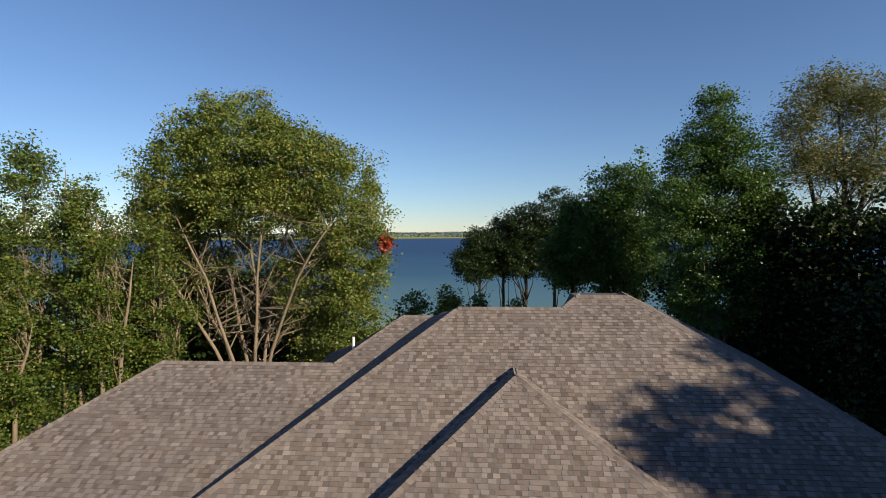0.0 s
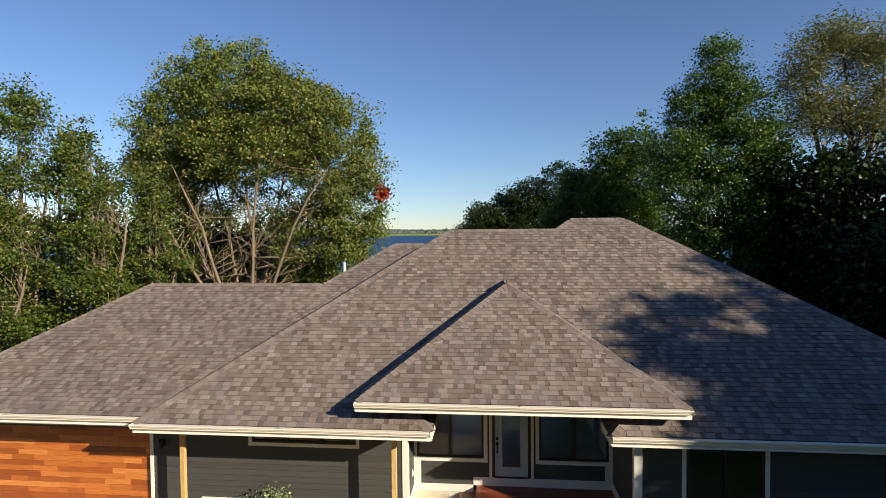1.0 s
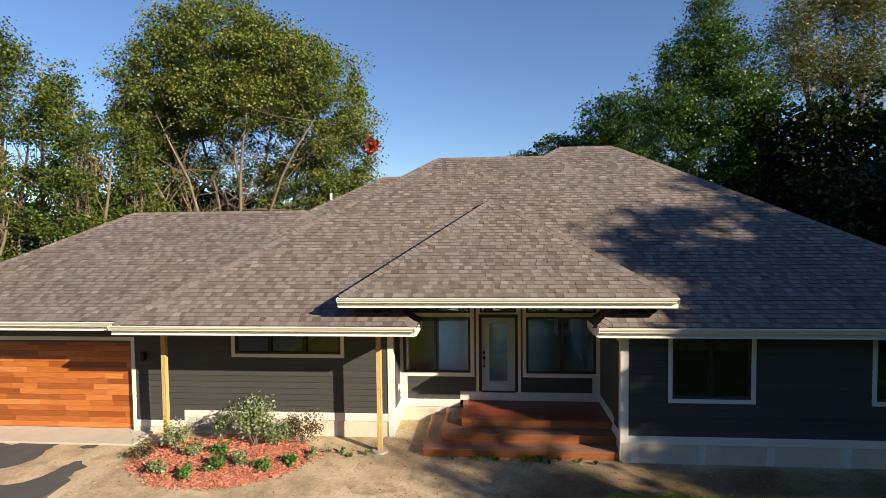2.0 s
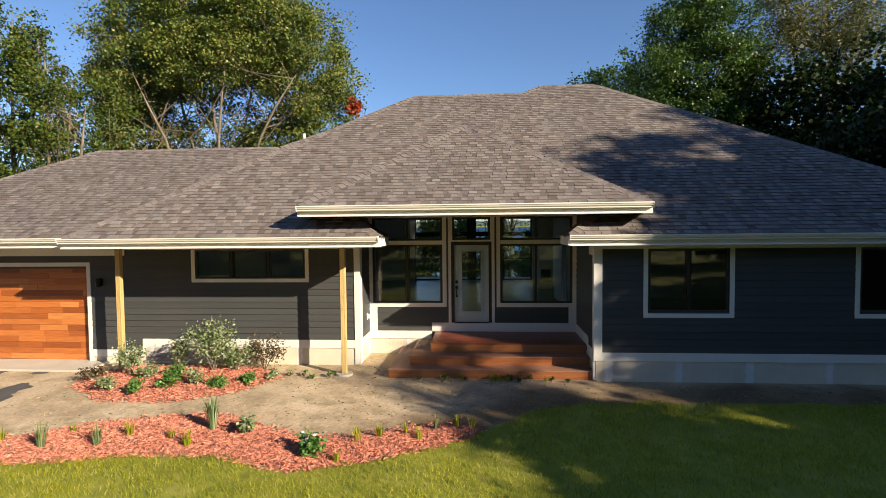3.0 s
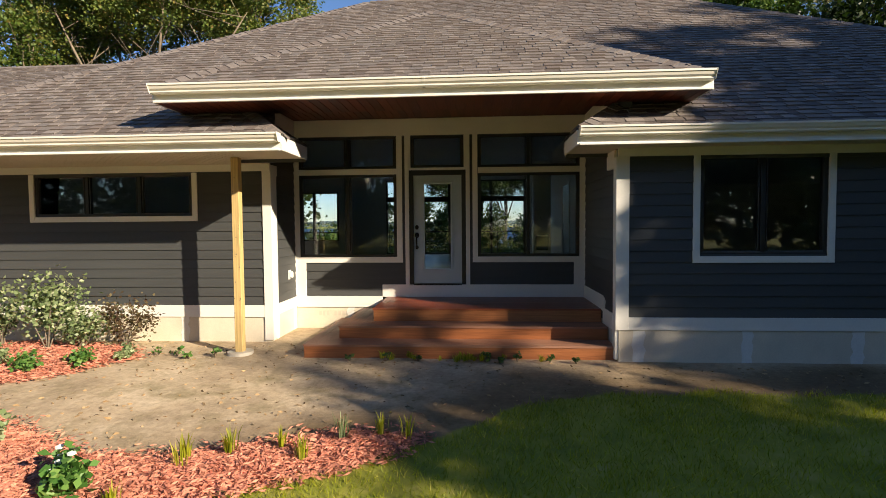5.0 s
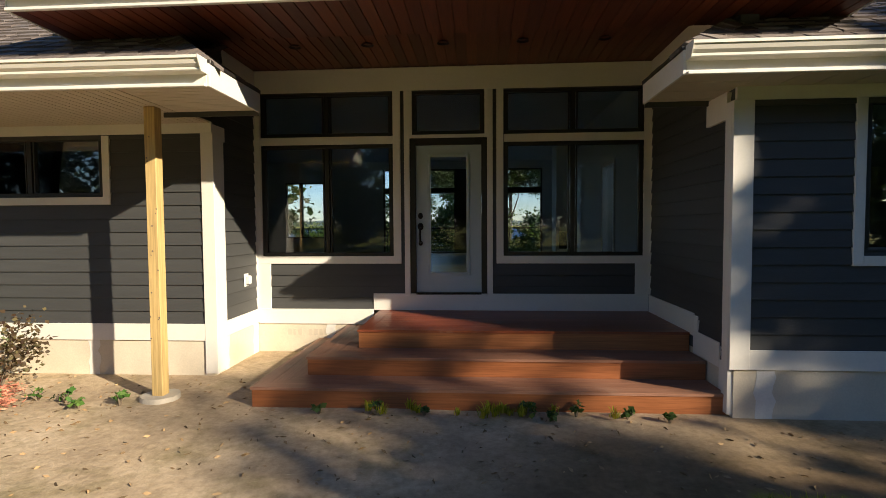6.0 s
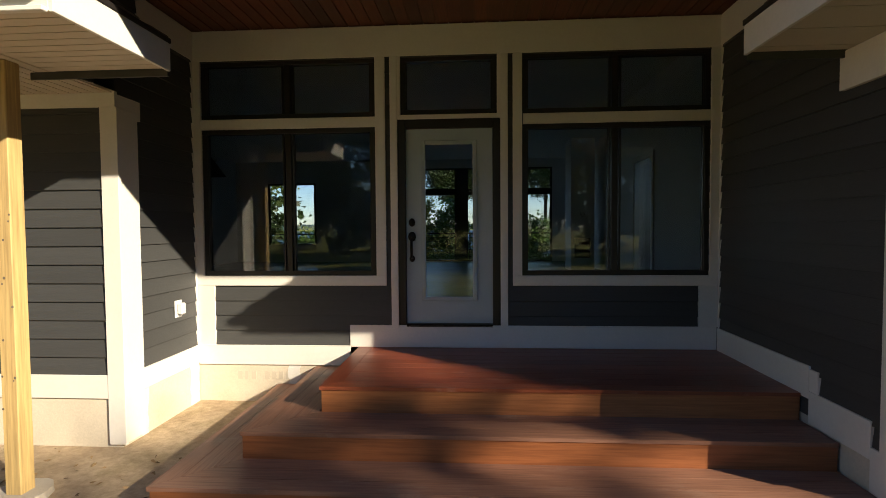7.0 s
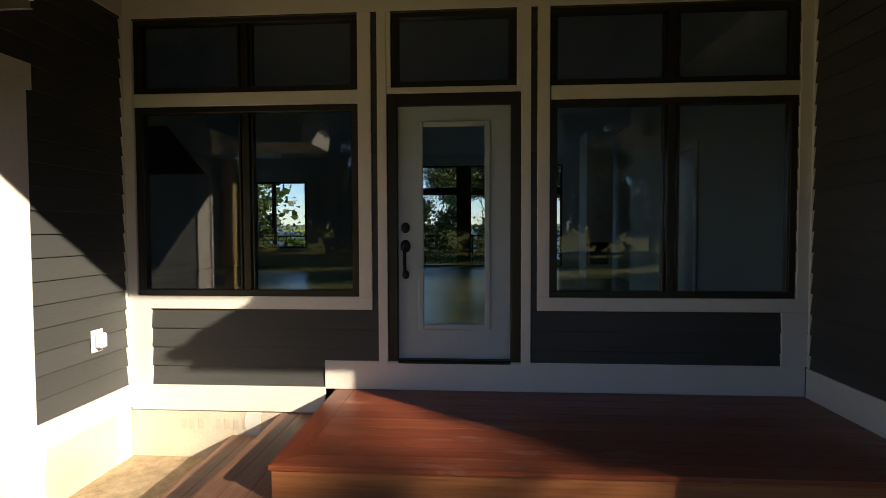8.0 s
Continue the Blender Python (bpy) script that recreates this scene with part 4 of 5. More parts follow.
# pier between the rear windows; beam between their lower and upper lights
tagged(block("wall_garden_pier", (-0.36, BW, 0.81), (-0.06, BW + 0.2, 3.72), DARKFRAME), "dark pier between the rear windows", "wall", kind="structure")
for x0, x1 in ((-2.9, -0.36), (-0.06, 2.6)):
    tagged(block("wall_garden_beam", (x0, BW, 2.93), (x1, BW + 0.2, 3.03), DARKFRAME), "dark beam between lower and upper rear lights", "wall", kind="structure")
# casing of a doorway in the inner right-hand wall
for a, b in (((2.83, 2.36, FLOOR), (2.85, 2.45, 2.87)), ((2.83, 3.3, FLOOR), (2.85, 3.39, 2.87)), ((2.83, 2.36, 2.87), (2.85, 3.39, 2.96))):
    trim(a, b, label="white casing of an inner doorway")
# thin dark sheet stands in for the dimness of the door opening
tagged(block("doorway_panel", (2.838, 2.45, FLOOR + 0.01), (2.849, 3.3, 2.87), DARKFRAME), "dark panel standing in for the dim inner doorway in white casing", "door", kind="structure")


def railing():
    r = thing("deck_railing", (0, 13.4, FLOOR - 0.1), "dark metal cable railing of the lake deck", "railing")
    block("top_rail", (-8, -0.03, 0.94), (5, 0.03, 0.99), BLACKMETAL, r)
    for k in range(9):
        block("post", (-8 + k * 1.6, -0.02, 0), (-7.96 + k * 1.6, 0.02, 0.94), BLACKMETAL, r)
    for k in range(6):
        bm = tube(bmesh.new(), [(-8, 0, 0.12 + k * 0.14), (5, 0, 0.12 + k * 0.14)], [0.006, 0.006], 5)
        part("cable", bm, BLACKMETAL, r)


tagged(block("lake_deck", (-8.2, BW + 0.2, 0.5), (5.2, 13.6, 0.7), DECKTREAD), "wooden deck behind the house toward the lake", "deck", kind="structure")
for k, (x, y) in enumerate(((-7.8, 13.3), (-3.5, 13.3), (0.8, 13.3), (4.9, 13.3))):
    tagged(block("deck_post", (x - 0.07, y - 0.07, -1.0), (x + 0.07, y + 0.07, 0.5), POSTWOOD), "wooden post carrying the lake deck", "post", "deck posts")
railing()


# ---- small things on the house ----
def outlet(m, label):
    o = thing("outdoor_outlet", (0, 0, 0), label, "outlet")
    block("plate", (-0.06, -0.012, -0.085), (0.06, 0, 0.085), PLASTIC, o, bevel=0.004)
    bm = box(bmesh.new(), (-0.035, -0.07, -0.055), (0.035, -0.012, 0.06), 0.012)
    part("cover", bm, PLASTIC, o)
    block("cord_slot", (-0.02, -0.05, -0.06), (0.02, -0.02, -0.054), BLACKMETAL, o, bevel=0)
    o.matrix_basis = m


outlet(pose(XL + 0.02, -0.41, 1.055, 0, 0, 90), "white weatherproof outlet box on the siding")


def light_fixture():
    o = thing("wall_lantern", (-9.3, YL - 0.02, 2.05), "small dark wall lantern beside the garage door", "wall light")
    block("back_plate", (-0.05, -0.02, -0.09), (0.05, 0, 0.09), BLACKMETAL, o)
    bm = bmesh.new()
    bmesh.ops.create_cone(bm, cap_ends=True, segments=14, radius1=0.055, radius2=0.07, depth=0.22, matrix=Matrix.Translation((0, -0.1, 0)))
    part("shade", bm, BLACKMETAL, o)
    part("arm", tube(bmesh.new(), [(0, 0, 0.06), (0, -0.06, 0.08), (0, -0.1, 0.1)], [0.01] * 3), BLACKMETAL, o)


light_fixture()


def roof_vent():
    v = thing("roof_vent", (2.45, 5.0, 7.56), "small white metal vent pipe on the ridge", "vent")
    bm = bmesh.new()
    bmesh.ops.create_cone(bm, cap_ends=True, segments=16, radius1=0.1, radius2=0.1, depth=0.5, matrix=Matrix.Translation((0, 0, 0.1)))
    part("pipe", bm, PLASTIC, v)
    bm = bmesh.new()
    bmesh.ops.create_cone(bm, cap_ends=True, segments=16, radius1=0.16, radius2=0.05, depth=0.1, matrix=Matrix.Translation((0, 0, 0.42)))
    part("cap", bm, PLASTIC, v)


roof_vent()
pipe = part("plumbing_pipe", tube(bmesh.new(), [(0, 0, -0.5), (0, 0, 0.45)], [0.05, 0.05], 12), PLASTIC, None)
pipe.location = (-5.75, 3.9, 6.12)
tagged(pipe, "white plastic plumbing pipe on the rear roof", "pipe")

# stone facing and grey print on the cement board
rnd = random.Random(8)
for r in range(3):
    x = -8.16
    while x < -7.6:
        w = rnd.uniform(0.12, 0.26)
        tagged(block("facing_stone", (x, YL - 0.035, 0.06 + r * 0.115), (min(x + w, -7.5) - 0.006, YL - 0.012, 0.17 + r * 0.115), STONE, None, bevel=0.006), "rough grey facing stone on the foundation", "stone", "facing stones", "structure")
        x += w
PRINT = plain("grey_print", (0.54, 0.48, 0.38), 0.85, vary=0.05, relief=0.0)
for x0, y0, z0 in ((-2.28, -0.0165, 0.24), (-5.4, YL - 0.0145, 0.2), (-9.3, YL - 0.0145, 0.02)):
    for k, w in enumerate((0.05, 0.04, 0.05, 0.0, 0.05, 0.05, 0.045, 0.05)):
        if w:
            tagged(block("print_bar", (x0 + k * 0.075, y0, z0), (x0 + k * 0.075 + w, y0 + 0.002, z0 + 0.085), PRINT, None, bevel=0), "faded grey printed bar on cement board", "print", "printed bars", "structure")


# ---- plants ----
def leaf_mesh(name, centres, size, rng, material, tall=1.0, flat=0.5):
    """Small blades at the given places, each a folded quad turned its own way."""
    n = len(centres)
    a = rng.normal(size=(n, 3))
    a[:, 2] *= flat
    a /= np.linalg.norm(a, axis=1)[:, None]
    b = np.cross(a, rng.normal(size=(n, 3)))
    b /= np.linalg.norm(b, axis=1)[:, None]
    s = size * rng.uniform(0.6, 1.35, size=(n, 1))
    a, b = a * s * tall, b * s * 0.42
    c = np.cross(a, b)
    c = c / (np.linalg.norm(c, axis=1)[:, None] + 1e-9) * s * 0.16
    v = np.stack([centres - a * 0.5, centres + b + c, centres + a * 0.5, centres - b + c], 1).reshape(-1, 3)
    me = bpy.data.meshes.new(name)
    me.vertices.add(4 * n)
    me.vertices.foreach_set("co", v.ravel().astype(np.float32))
    me.loops.add(4 * n)
    me.loops.foreach_set("vertex_index", np.arange(4 * n, dtype=np.int32))
    me.polygons.add(n)
    me.polygons.foreach_set("loop_start", np.arange(0, 4 * n, 4, dtype=np.int32))
    me.materials.append(material)
    me.update(calc_edges=True)
    return me


def crown_places(lobes, leaves, clump, rng, shell=0.55, per=55):
    """Leaf places in clumps that crowd the outside of overlapping lobes (centre, radii)."""
    vol = np.array([l[3] * l[4] * l[5] for l in lobes]) ** 0.8
    k = max(6, leaves // per)
    which = rng.choice(len(lobes), size=k, p=vol / vol.sum())
    L = np.array(lobes)[which]
    d = rng.normal(size=(k, 3))
    d /= np.linalg.norm(d, axis=1)[:, None]
    r = shell + (1 - shell) * rng.uniform(0, 1, size=(k, 1)) ** 0.7
    r *= rng.uniform(0.82, 1.1, size=(k, 1))
    c = L[:, :3] + d * L[:, 3:] * r
    o = rng.normal(size=(k, per, 3)) * (clump * rng.uniform(0.6, 1.3, size=(k, 1, 1))) * np.array([1, 1, 0.6])
    return (c[:, None, :] + o).reshape(-1, 3), c


def tree(name, at, lobes, leaves, leaf, clump, material, bark, trunks, label, seed, category="tree", limbs=26, girth=0.22, shell=0.55, tall=1.0, group="", twigs=0, per=55):
    """trunks: points from the base up, relative to at; lobes relative to at too."""
    rng, rnd = np.random.default_rng(seed), random.Random(seed)
    t = thing(name, at, label, category, group)
    places, clumps = crown_places(lobes, leaves, clump, rng, shell, per)
    bm = bmesh.new()
    for pts in trunks:
        n = len(pts)
        fine, rad = [], []
        for i in range(n - 1):
            for f in (0, 0.5):
                p = Vector(pts[i]).lerp(Vector(pts[i + 1]), f)
                fine.append(p + Vector((rnd.uniform(-1, 1), rnd.uniform(-1, 1), 0)) * 0.1 * (i + f > 0))
                rad.append(girth * (1 - 0.8 * (i + f) / (n - 1)) + 0.02)
        fine.append(Vector(pts[-1]))
        rad.append(girth * 0.12)
        tube(bm, fine, rad, 8)
        for _ in range(limbs // len(trunks)):
            k = rnd.uniform(0.25, 0.98) * (len(fine) - 1)
            i = int(k)
            s = fine[i].lerp(fine[min(i + 1, len(fine) - 1)], k - i)
            near = sorted(clumps, key=lambda c: abs((Vector(c) - s).length - rnd.uniform(2.0, 5.5)) + (2 if c[2] < s.z else 0))[rnd.randrange(6)]
            e = Vector(near)
            m = s.lerp(e, 0.5) + Vector((rnd.uniform(-0.4, 0.4), rnd.uniform(-0.4, 0.4), -0.25))
            r = rad[min(i, len(rad) - 1)] * 0.4
            tube(bm, [s, s.lerp(m, 0.5), m, m.lerp(e, 0.55), e], [r, r * 0.8, r * 0.55, r * 0.35, 0.012], 6)
            for _ in range(twigs):
                q = m + Vector((rnd.uniform(-1.5, 1.5), rnd.uniform(-1.5, 1.5), rnd.uniform(0.2, 1.6)))
                tube(bm, [m, m.lerp(q, 0.5) + Vector((0, 0, 0.1)), q], [r * 0.4, r * 0.25, 0.008], 5)
    part("trunk", bm, bark, t, "branching trunk", True)
    cr = new("crown", leaf_mesh("crown", places, leaf, rng, material, tall))
    cr.parent = t
    return t


def gz(x, y):
    return ground_z(x, y)


# the broad maple beyond the garage ridge
MX, MY = -14.1, 14.0
tree("maple_tree", (MX, MY, gz(MX, MY)), [(-0.8, 0, 15.2, 3.6, 3.2, 3.3), (-3.7, 0.5, 13.4, 3.4, 3.2, 3.1), (2.4, 0.2, 14.0, 3.4, 3.0, 2.9), (4.9, 0.4, 12.0, 2.8, 2.8, 3.3), (6.0, 0.6, 9.0, 1.9, 2.2, 2.4), (-5.0, 0.4, 11.0, 2.4, 2.6, 1.9), (-0.5, 0, 12.2, 4.8, 3.2, 2.0), (5.6, 0, 5.4, 1.9, 1.9, 2.2), (-4.6, 0.6, 8.4, 2.2, 1.6, 1.6), (-0.4, 1.4, 9.0, 3.2, 1.6, 1.4), (-2.6, 2.0, 5.4, 2.6, 1.2, 1.6), (0.8, 2.2, 5.0, 1.8, 1.0, 1.4), (3.2, 0.8, 7.2, 2.2, 2.0, 2.6), (4.0, 0.9, 4.0, 2.0, 1.8, 1.6)],
     215000, 0.125, 0.34, LEAF_MAPLE, BARK,
     [[(0, 0, 0), (0.1, 0, 3.5), (0.3, 0, 7), (-0.2, 0, 11), (-0.6, 0, 16)], [(0.25, 0, 0), (0.6, 0, 4), (1.4, 0.2, 8), (2.4, 0, 13)], [(-0.3, 0.1, 0), (-1.9, 0.3, 4), (-3.6, 0.4, 7.5), (-4.8, 0.5, 11)], [(0, 0.2, 0), (-0.9, 0.3, 5), (-2.2, 0.5, 10), (-3.0, 0.4, 14)], [(3.5, 0.5, 0), (3.5, 0.5, 5), (4.0, 0.5, 9), (4.8, 0.5, 13)], [(2.4, 0.9, 0), (2.6, 0.9, 5), (3.2, 0.8, 9), (3.6, 0.6, 12)]] + [[(dx * 0.04, -0.3, 0), (dx * 0.28, -0.9, 4), (dx * 0.6, -1.5, 8), (dx, -1.9, 12.3 - abs(dx) * 0.25)] for dx in (-6.4, -3.4, 1.6, 5.2)],
     "broad spreading maple with green and yellowing leaves", 21, limbs=190, girth=0.105, twigs=3, shell=0.55, per=105)
cr = new("red_branch", leaf_mesh("red_branch", np.random.default_rng(3).normal(size=(240, 3)) * np.array([0.2, 0.3, 0.26]), 0.2, np.random.default_rng(4), LEAF_RED))
cr.location = (-6.55, 14.2, 9.75)
tagged(cr, "branch tip of reddened autumn leaves", "branch", kind="stuff")

# slim young trees at the wood's edge beyond the garage
for i, (x, y, h, w) in enumerate(((-23.6, 9.0, 15.0, 1.5), (-21.9, 9.6, 14.3, 1.3), (-19.6, 9.2, 13.2, 1.1), (-25.6, 9.4, 14.0, 1.6), (-20.6, 11.0, 11.5, 1.5), (-18.2, 11.5, 10.8, 1.4), (-28.0, 11.0, 14.0, 2.0), (-23.0, 7.0, 9.0, 1.4))):
    rnd = random.Random(50 + i)
    lobes = [(rnd.uniform(-0.6, 0.6), rnd.uniform(-0.6, 0.6), h * f, w * s * rnd.uniform(0.8, 1.2), w * s, h * 0.08) for f, s in ((0.12, 0.9), (0.26, 1.0), (0.4, 1.1), (0.56, 1.05), (0.72, 0.9), (0.85, 0.75), (0.95, 0.5))]
    lean = rnd.uniform(-0.6, 0.6)
    tree("young_tree", (x, y, gz(x, y)), lobes, 15000, 0.125, 0.28, LEAF_THIN, BARK, [[(0, 0, 0), (lean * 0.2, 0, h * 0.3), (lean * 0.6, 0, h * 0.6), (lean, 0, h * 0.95)], [(0.5, 0.4, 0), (0.6, 0.6, h * 0.4), (1.2, 0.8, h * 0.7)]],
         "slim young tree with pale trunk and light green leaves", 60 + i, limbs=26, girth=0.1, shell=0.25, group="slim trees by the garage", twigs=1)
# dark woods behind them
for i, (x, y, h) in enumerate(((-27, 22, 10), (-34, 19, 11), (-21.5, 24, 9), (-40, 16, 12), (-30, 27, 11), (-24, 17, 8), (-18, 21, 7.0), (-22, 19.5, 10), (-15.5, 23, 8), (-17.2, 18.5, 9), (-13.6, 21, 7.5), (-19.5, 17, 8.5))):
    tree("wood_tree", (x, y, gz(x, y)), [(0, 0, h * 0.25, 3.4, 2.5, h * 0.25), (1, 0, h * 0.5, 3.6, 2.8, h * 0.28), (-0.5, 0, h * 0.75, 2.8, 2.4, h * 0.25)], 7000, 0.34, 0.6, LEAF_SHADED, BARKDARK, [[(0, 0, 0), (0.2, 0, h * 0.5), (0, 0, h * 0.9)]], "leafy tree with the wood's shade put into its leaf colour", 80 + i, limbs=10, girth=0.2, shell=0.3, group="dark trees in the wood")

# trees beyond the roof towards the lake
for i, (x, y, top, w, low) in enumerate(((-1.9, 48, 11.3, 2.9, 4.4), (1.0, 50, 13.0, 3.0, 4.8), (3.6, 48, 14.2, 3.2, 5.0), (7.0, 48, 16.2, 3.6, 4.8), (9.6, 50, 15.0, 3.4, 4.6), (12.2, 46, 15.4, 3.6, 4.4), (15.5, 44, 17, 3.6, 4.0), (11.2, 30, 16.8, 3.2, 4.0), (9.2, 31, 16.2, 2.6, 5.0), (6.6, 33, 13.4, 2.2, 5.0))):
    b = gz(x, y)
    h = top - b
    l = low - b
    tree("shore_tree", (x, y, b), [(0, 0, l + (h - l) * 0.3, w, w * 0.8, (h - l) * 0.3), (0.4, 0, l + (h - l) * 0.68, w * 0.8, w * 0.7, (h - l) * 0.33), (-w * 0.5, 0, l + (h - l) * 0.42, w * 0.6, w * 0.6, (h - l) * 0.22)], 20000, 0.2, 0.4, LEAF_SHADED if y > 40 else LEAF_OAK, BARKDARK, [[(0, 0, 0), (0.2, 0, h * 0.4), (0.2, 0, h * 0.85)]], "dark green rounded tree before the lake", 100 + i, limbs=14, girth=0.26, shell=0.4, group="trees on the lake bluff")
for i, (x, y, top, w) in enumerate(((-8.4, 36, 4.6, 2.4), (-5.0, 37, 5.6, 1.7), (-11.4, 35, 1.6, 2.2), (-14.0, 33, 1.0, 2.2), (-2.2, 37, 4.7, 1.8), (1.5, 38, 4.0, 2.0), (4.8, 37, 3.2, 1.6), (-17.0, 31, 1.0, 2.4), (-10.0, 26, 1.6, 1.8), (9.5, 35, 3.4, 2.4))):
    b = gz(x, y)
    h = top - b
    tree("bluff_shrub", (x, y, b), [(0, 0, h * 0.45, w, w * 0.8, h * 0.4), (0.4, 0, h * 0.75, w * 0.55, w * 0.5, h * 0.25)], 7000, 0.26, 0.42, LEAF_MAPLE if i % 2 else LEAF_OAK, BARKDARK, [[(0, 0, 0), (0.1, 0, h * 0.4), (0, 0, h * 0.8)]], "bushy green shrub on the bluff over the lake", 120 + i, "shrub", limbs=8, girth=0.08, shell=0.3, group="shrubs on the bluff")

# tall trees beyond the right end of the house
OX, OY = 12.9, 18.4
tree("oak_tree", (OX, OY, gz(OX, OY)), [(0, 0, 18.2, 1.0, 1.2, 1.4), (-0.1, 0, 16.4, 1.8, 1.8, 1.8), (-1.2, 0, 14.6, 2.0, 2.0, 1.9), (1.2, 0, 14.6, 2.0, 2.0, 2.2), (0.2, 0, 12.4, 3.2, 2.4, 2.2), (2.6, 0, 12.6, 1.3, 1.8, 1.9), (-2.6, 0, 11.8, 1.7, 1.8, 2.2), (0.4, 0, 9.2, 4.0, 2.6, 2.4), (0.2, 0, 6.2, 3.4, 2.6, 2.2)],
     100000, 0.125, 0.34, LEAF_OAK, BARK, [[(0, 0, 0), (0.1, 0, 5), (0.1, 0, 11), (0, 0, 18)], [(-0.2, 0, 0), (-0.7, 0, 6), (-1.4, 0, 13)], [(0.2, 0, 0), (1.0, 0, 6), (1.9, 0, 12.5)]], "tall green oak with many upright limbs", 141, limbs=70, girth=0.17, shell=0.5, twigs=2, per=105)
tree("willow_tree", (19.8, 19.0, 0), [(0.2, 0, 18.8, 2.0, 2.0, 1.7), (-2.0, 0, 17.0, 1.7, 2.0, 1.6), (2.4, 0, 17.4, 2.4, 2.2, 2.4), (-1.2, 0, 14.6, 2.2, 2.4, 1.9), (1.8, 0, 14.2, 2.8, 2.4, 2.2)],
     34000, 0.085, 0.5, LEAF_WILLOW, BARKDARK, [[(0, 0, 0), (0, 0, 7), (-0.8, 0, 12), (-1.8, 0, 17)], [(0.2, 0, 0), (0.4, 0, 8), (0.9, 0, 13), (0.3, 0, 19)], [(0.3, 0, 0), (1.2, 0, 9), (2.8, 0, 16.5)]], "airy willow with sparse olive leaves", 151, limbs=50, girth=0.22, shell=0.15, tall=2.2, twigs=3)
for i, (x, y, h, w) in enumerate(((15.8, 17.5, 13.0, 2.2), (18.0, 15.5, 13.0, 2.8), (21.0, 14.5, 13.5, 3.2), (25.0, 13.0, 14.0, 3.6), (28.5, 10.0, 14.0, 3.6), (18.0, 24, 12.5, 3.0), (24.5, 8.5, 12.5, 3.0), (21, 22, 11, 3.2), (29, 17, 12, 4), (14.5, 26, 10.5, 2.6), (17.5, 10.5, 8.5, 2.6), (20.5, 6.5, 9.5, 2.8), (23.5, 2.0, 11.0, 3.2))):
    tree("wood_tree", (x, y, gz(x, y)), [(0, 0, h * 0.2, w, w * 0.8, h * 0.22), (0.5, 0, h * 0.48, w, w * 0.85, h * 0.28), (-0.4, 0, h * 0.76, w * 0.75, w * 0.7, h * 0.24)], 15000, 0.24, 0.5, LEAF_SHADED, BARKDARK, [[(0, 0, 0), (0.2, 0, h * 0.5), (0, 0, h * 0.9)]], "leafy tree with deep shade put into its leaf colour", 160 + i, limbs=10, girth=0.18, shell=0.3, group="dark trees in the wood")

# unseen trees added on the sunward side, sized to shade roof, wall and lawn
for i, (q, p, h, w) in enumerate(((-7.6, -36, 12.9, 2.3), (-5.0, -37, 13.9, 2.3), (-2.2, -36, 15.2, 1.5), (2.2, -37, 18.6, 1.6), (1.3, -38, 17.8, 0.8), (2.9, -36, 21.2, 2.3), (5.6, -37, 21.6, 2.6), (8.8, -36, 21.0, 2.8), (12, -36, 20.5, 2.8), (15, -33, 19, 3.0), (19, -30, 17, 3.2),
                                  (-5.2, -23.5, 8.0, 1.9), (-2.8, -23, 8.9, 1.9), (0.9, -22.5, 11.5, 0.9), (-1.0, -23.2, 7.5, 1.2), (-2.2, -39, 18.0, 1.1), (2.9, -23, 11.8, 2.0), (4.8, -23, 12.6, 2.2), (7.6, -24, 12.8, 2.4), (10.6, -24, 12.4, 2.6), (14, -22, 11, 2.8), (22, -24, 17, 3.6), (26.5, -24, 17, 3.6), (31, -24, 17, 3.6), (7.2, -31, 19.5, 2.6), (10.4, -30, 19.5, 2.8), (13.6, -29, 19.0, 3.0), (17.0, -28, 18.0, 3.2))):
    rnd = random.Random(200 + i)
    x, y = 0.556 * q - 0.83 * p, 0.83 * q + 0.556 * p
    lobes = [(rnd.uniform(-0.7, 0.7), rnd.uniform(-0.7, 0.7), h * f, w * s * rnd.uniform(0.85, 1.2), w * s * rnd.uniform(0.85, 1.2), h * 0.11) for f, s in ((0.1, 0.9), (0.24, 1.0), (0.4, 1.1), (0.56, 1.1), (0.72, 1.0), (0.88, 0.75))]
    tree("side_tree", (x, y, gz(x, y)), lobes, 1300 if w == 1.1 else 8500 if q < 4 else 13000, 0.4, 0.5, LEAF_OAK, BARK, [[(0, 0, 0), (0.2, 0, h * 0.5), (0, 0, h * 0.92)]], "unseen leafy tree added to cast shade on house and lawn", 210 + i, limbs=18, girth=0.2, shell=0.3, group="trees on the sunward side", twigs=1)
# woods across the street, seen only in the glass
for i in range(16):
    x, y, h = -42 + i * 5.2, -36 - 3 * (i % 3), 15 + 1.6 * ((i * 7) % 4)
    tree("street_tree", (x, y, gz(x, y)), [(0, 0, h * 0.22, 4.0, 3, h * 0.22), (0, 0, h * 0.5, 4.2, 3, h * 0.26), (0, 0, h * 0.78, 3.2, 2.6, h * 0.24)], 5000, 0.6, 0.8, LEAF_SHADED, BARKDARK, [[(0, 0, 0), (0.2, 0, h * 0.5), (0, 0, h * 0.9)]], "dark tree across the street", 230 + i, limbs=8, girth=0.25, shell=0.25, group="trees across the street")


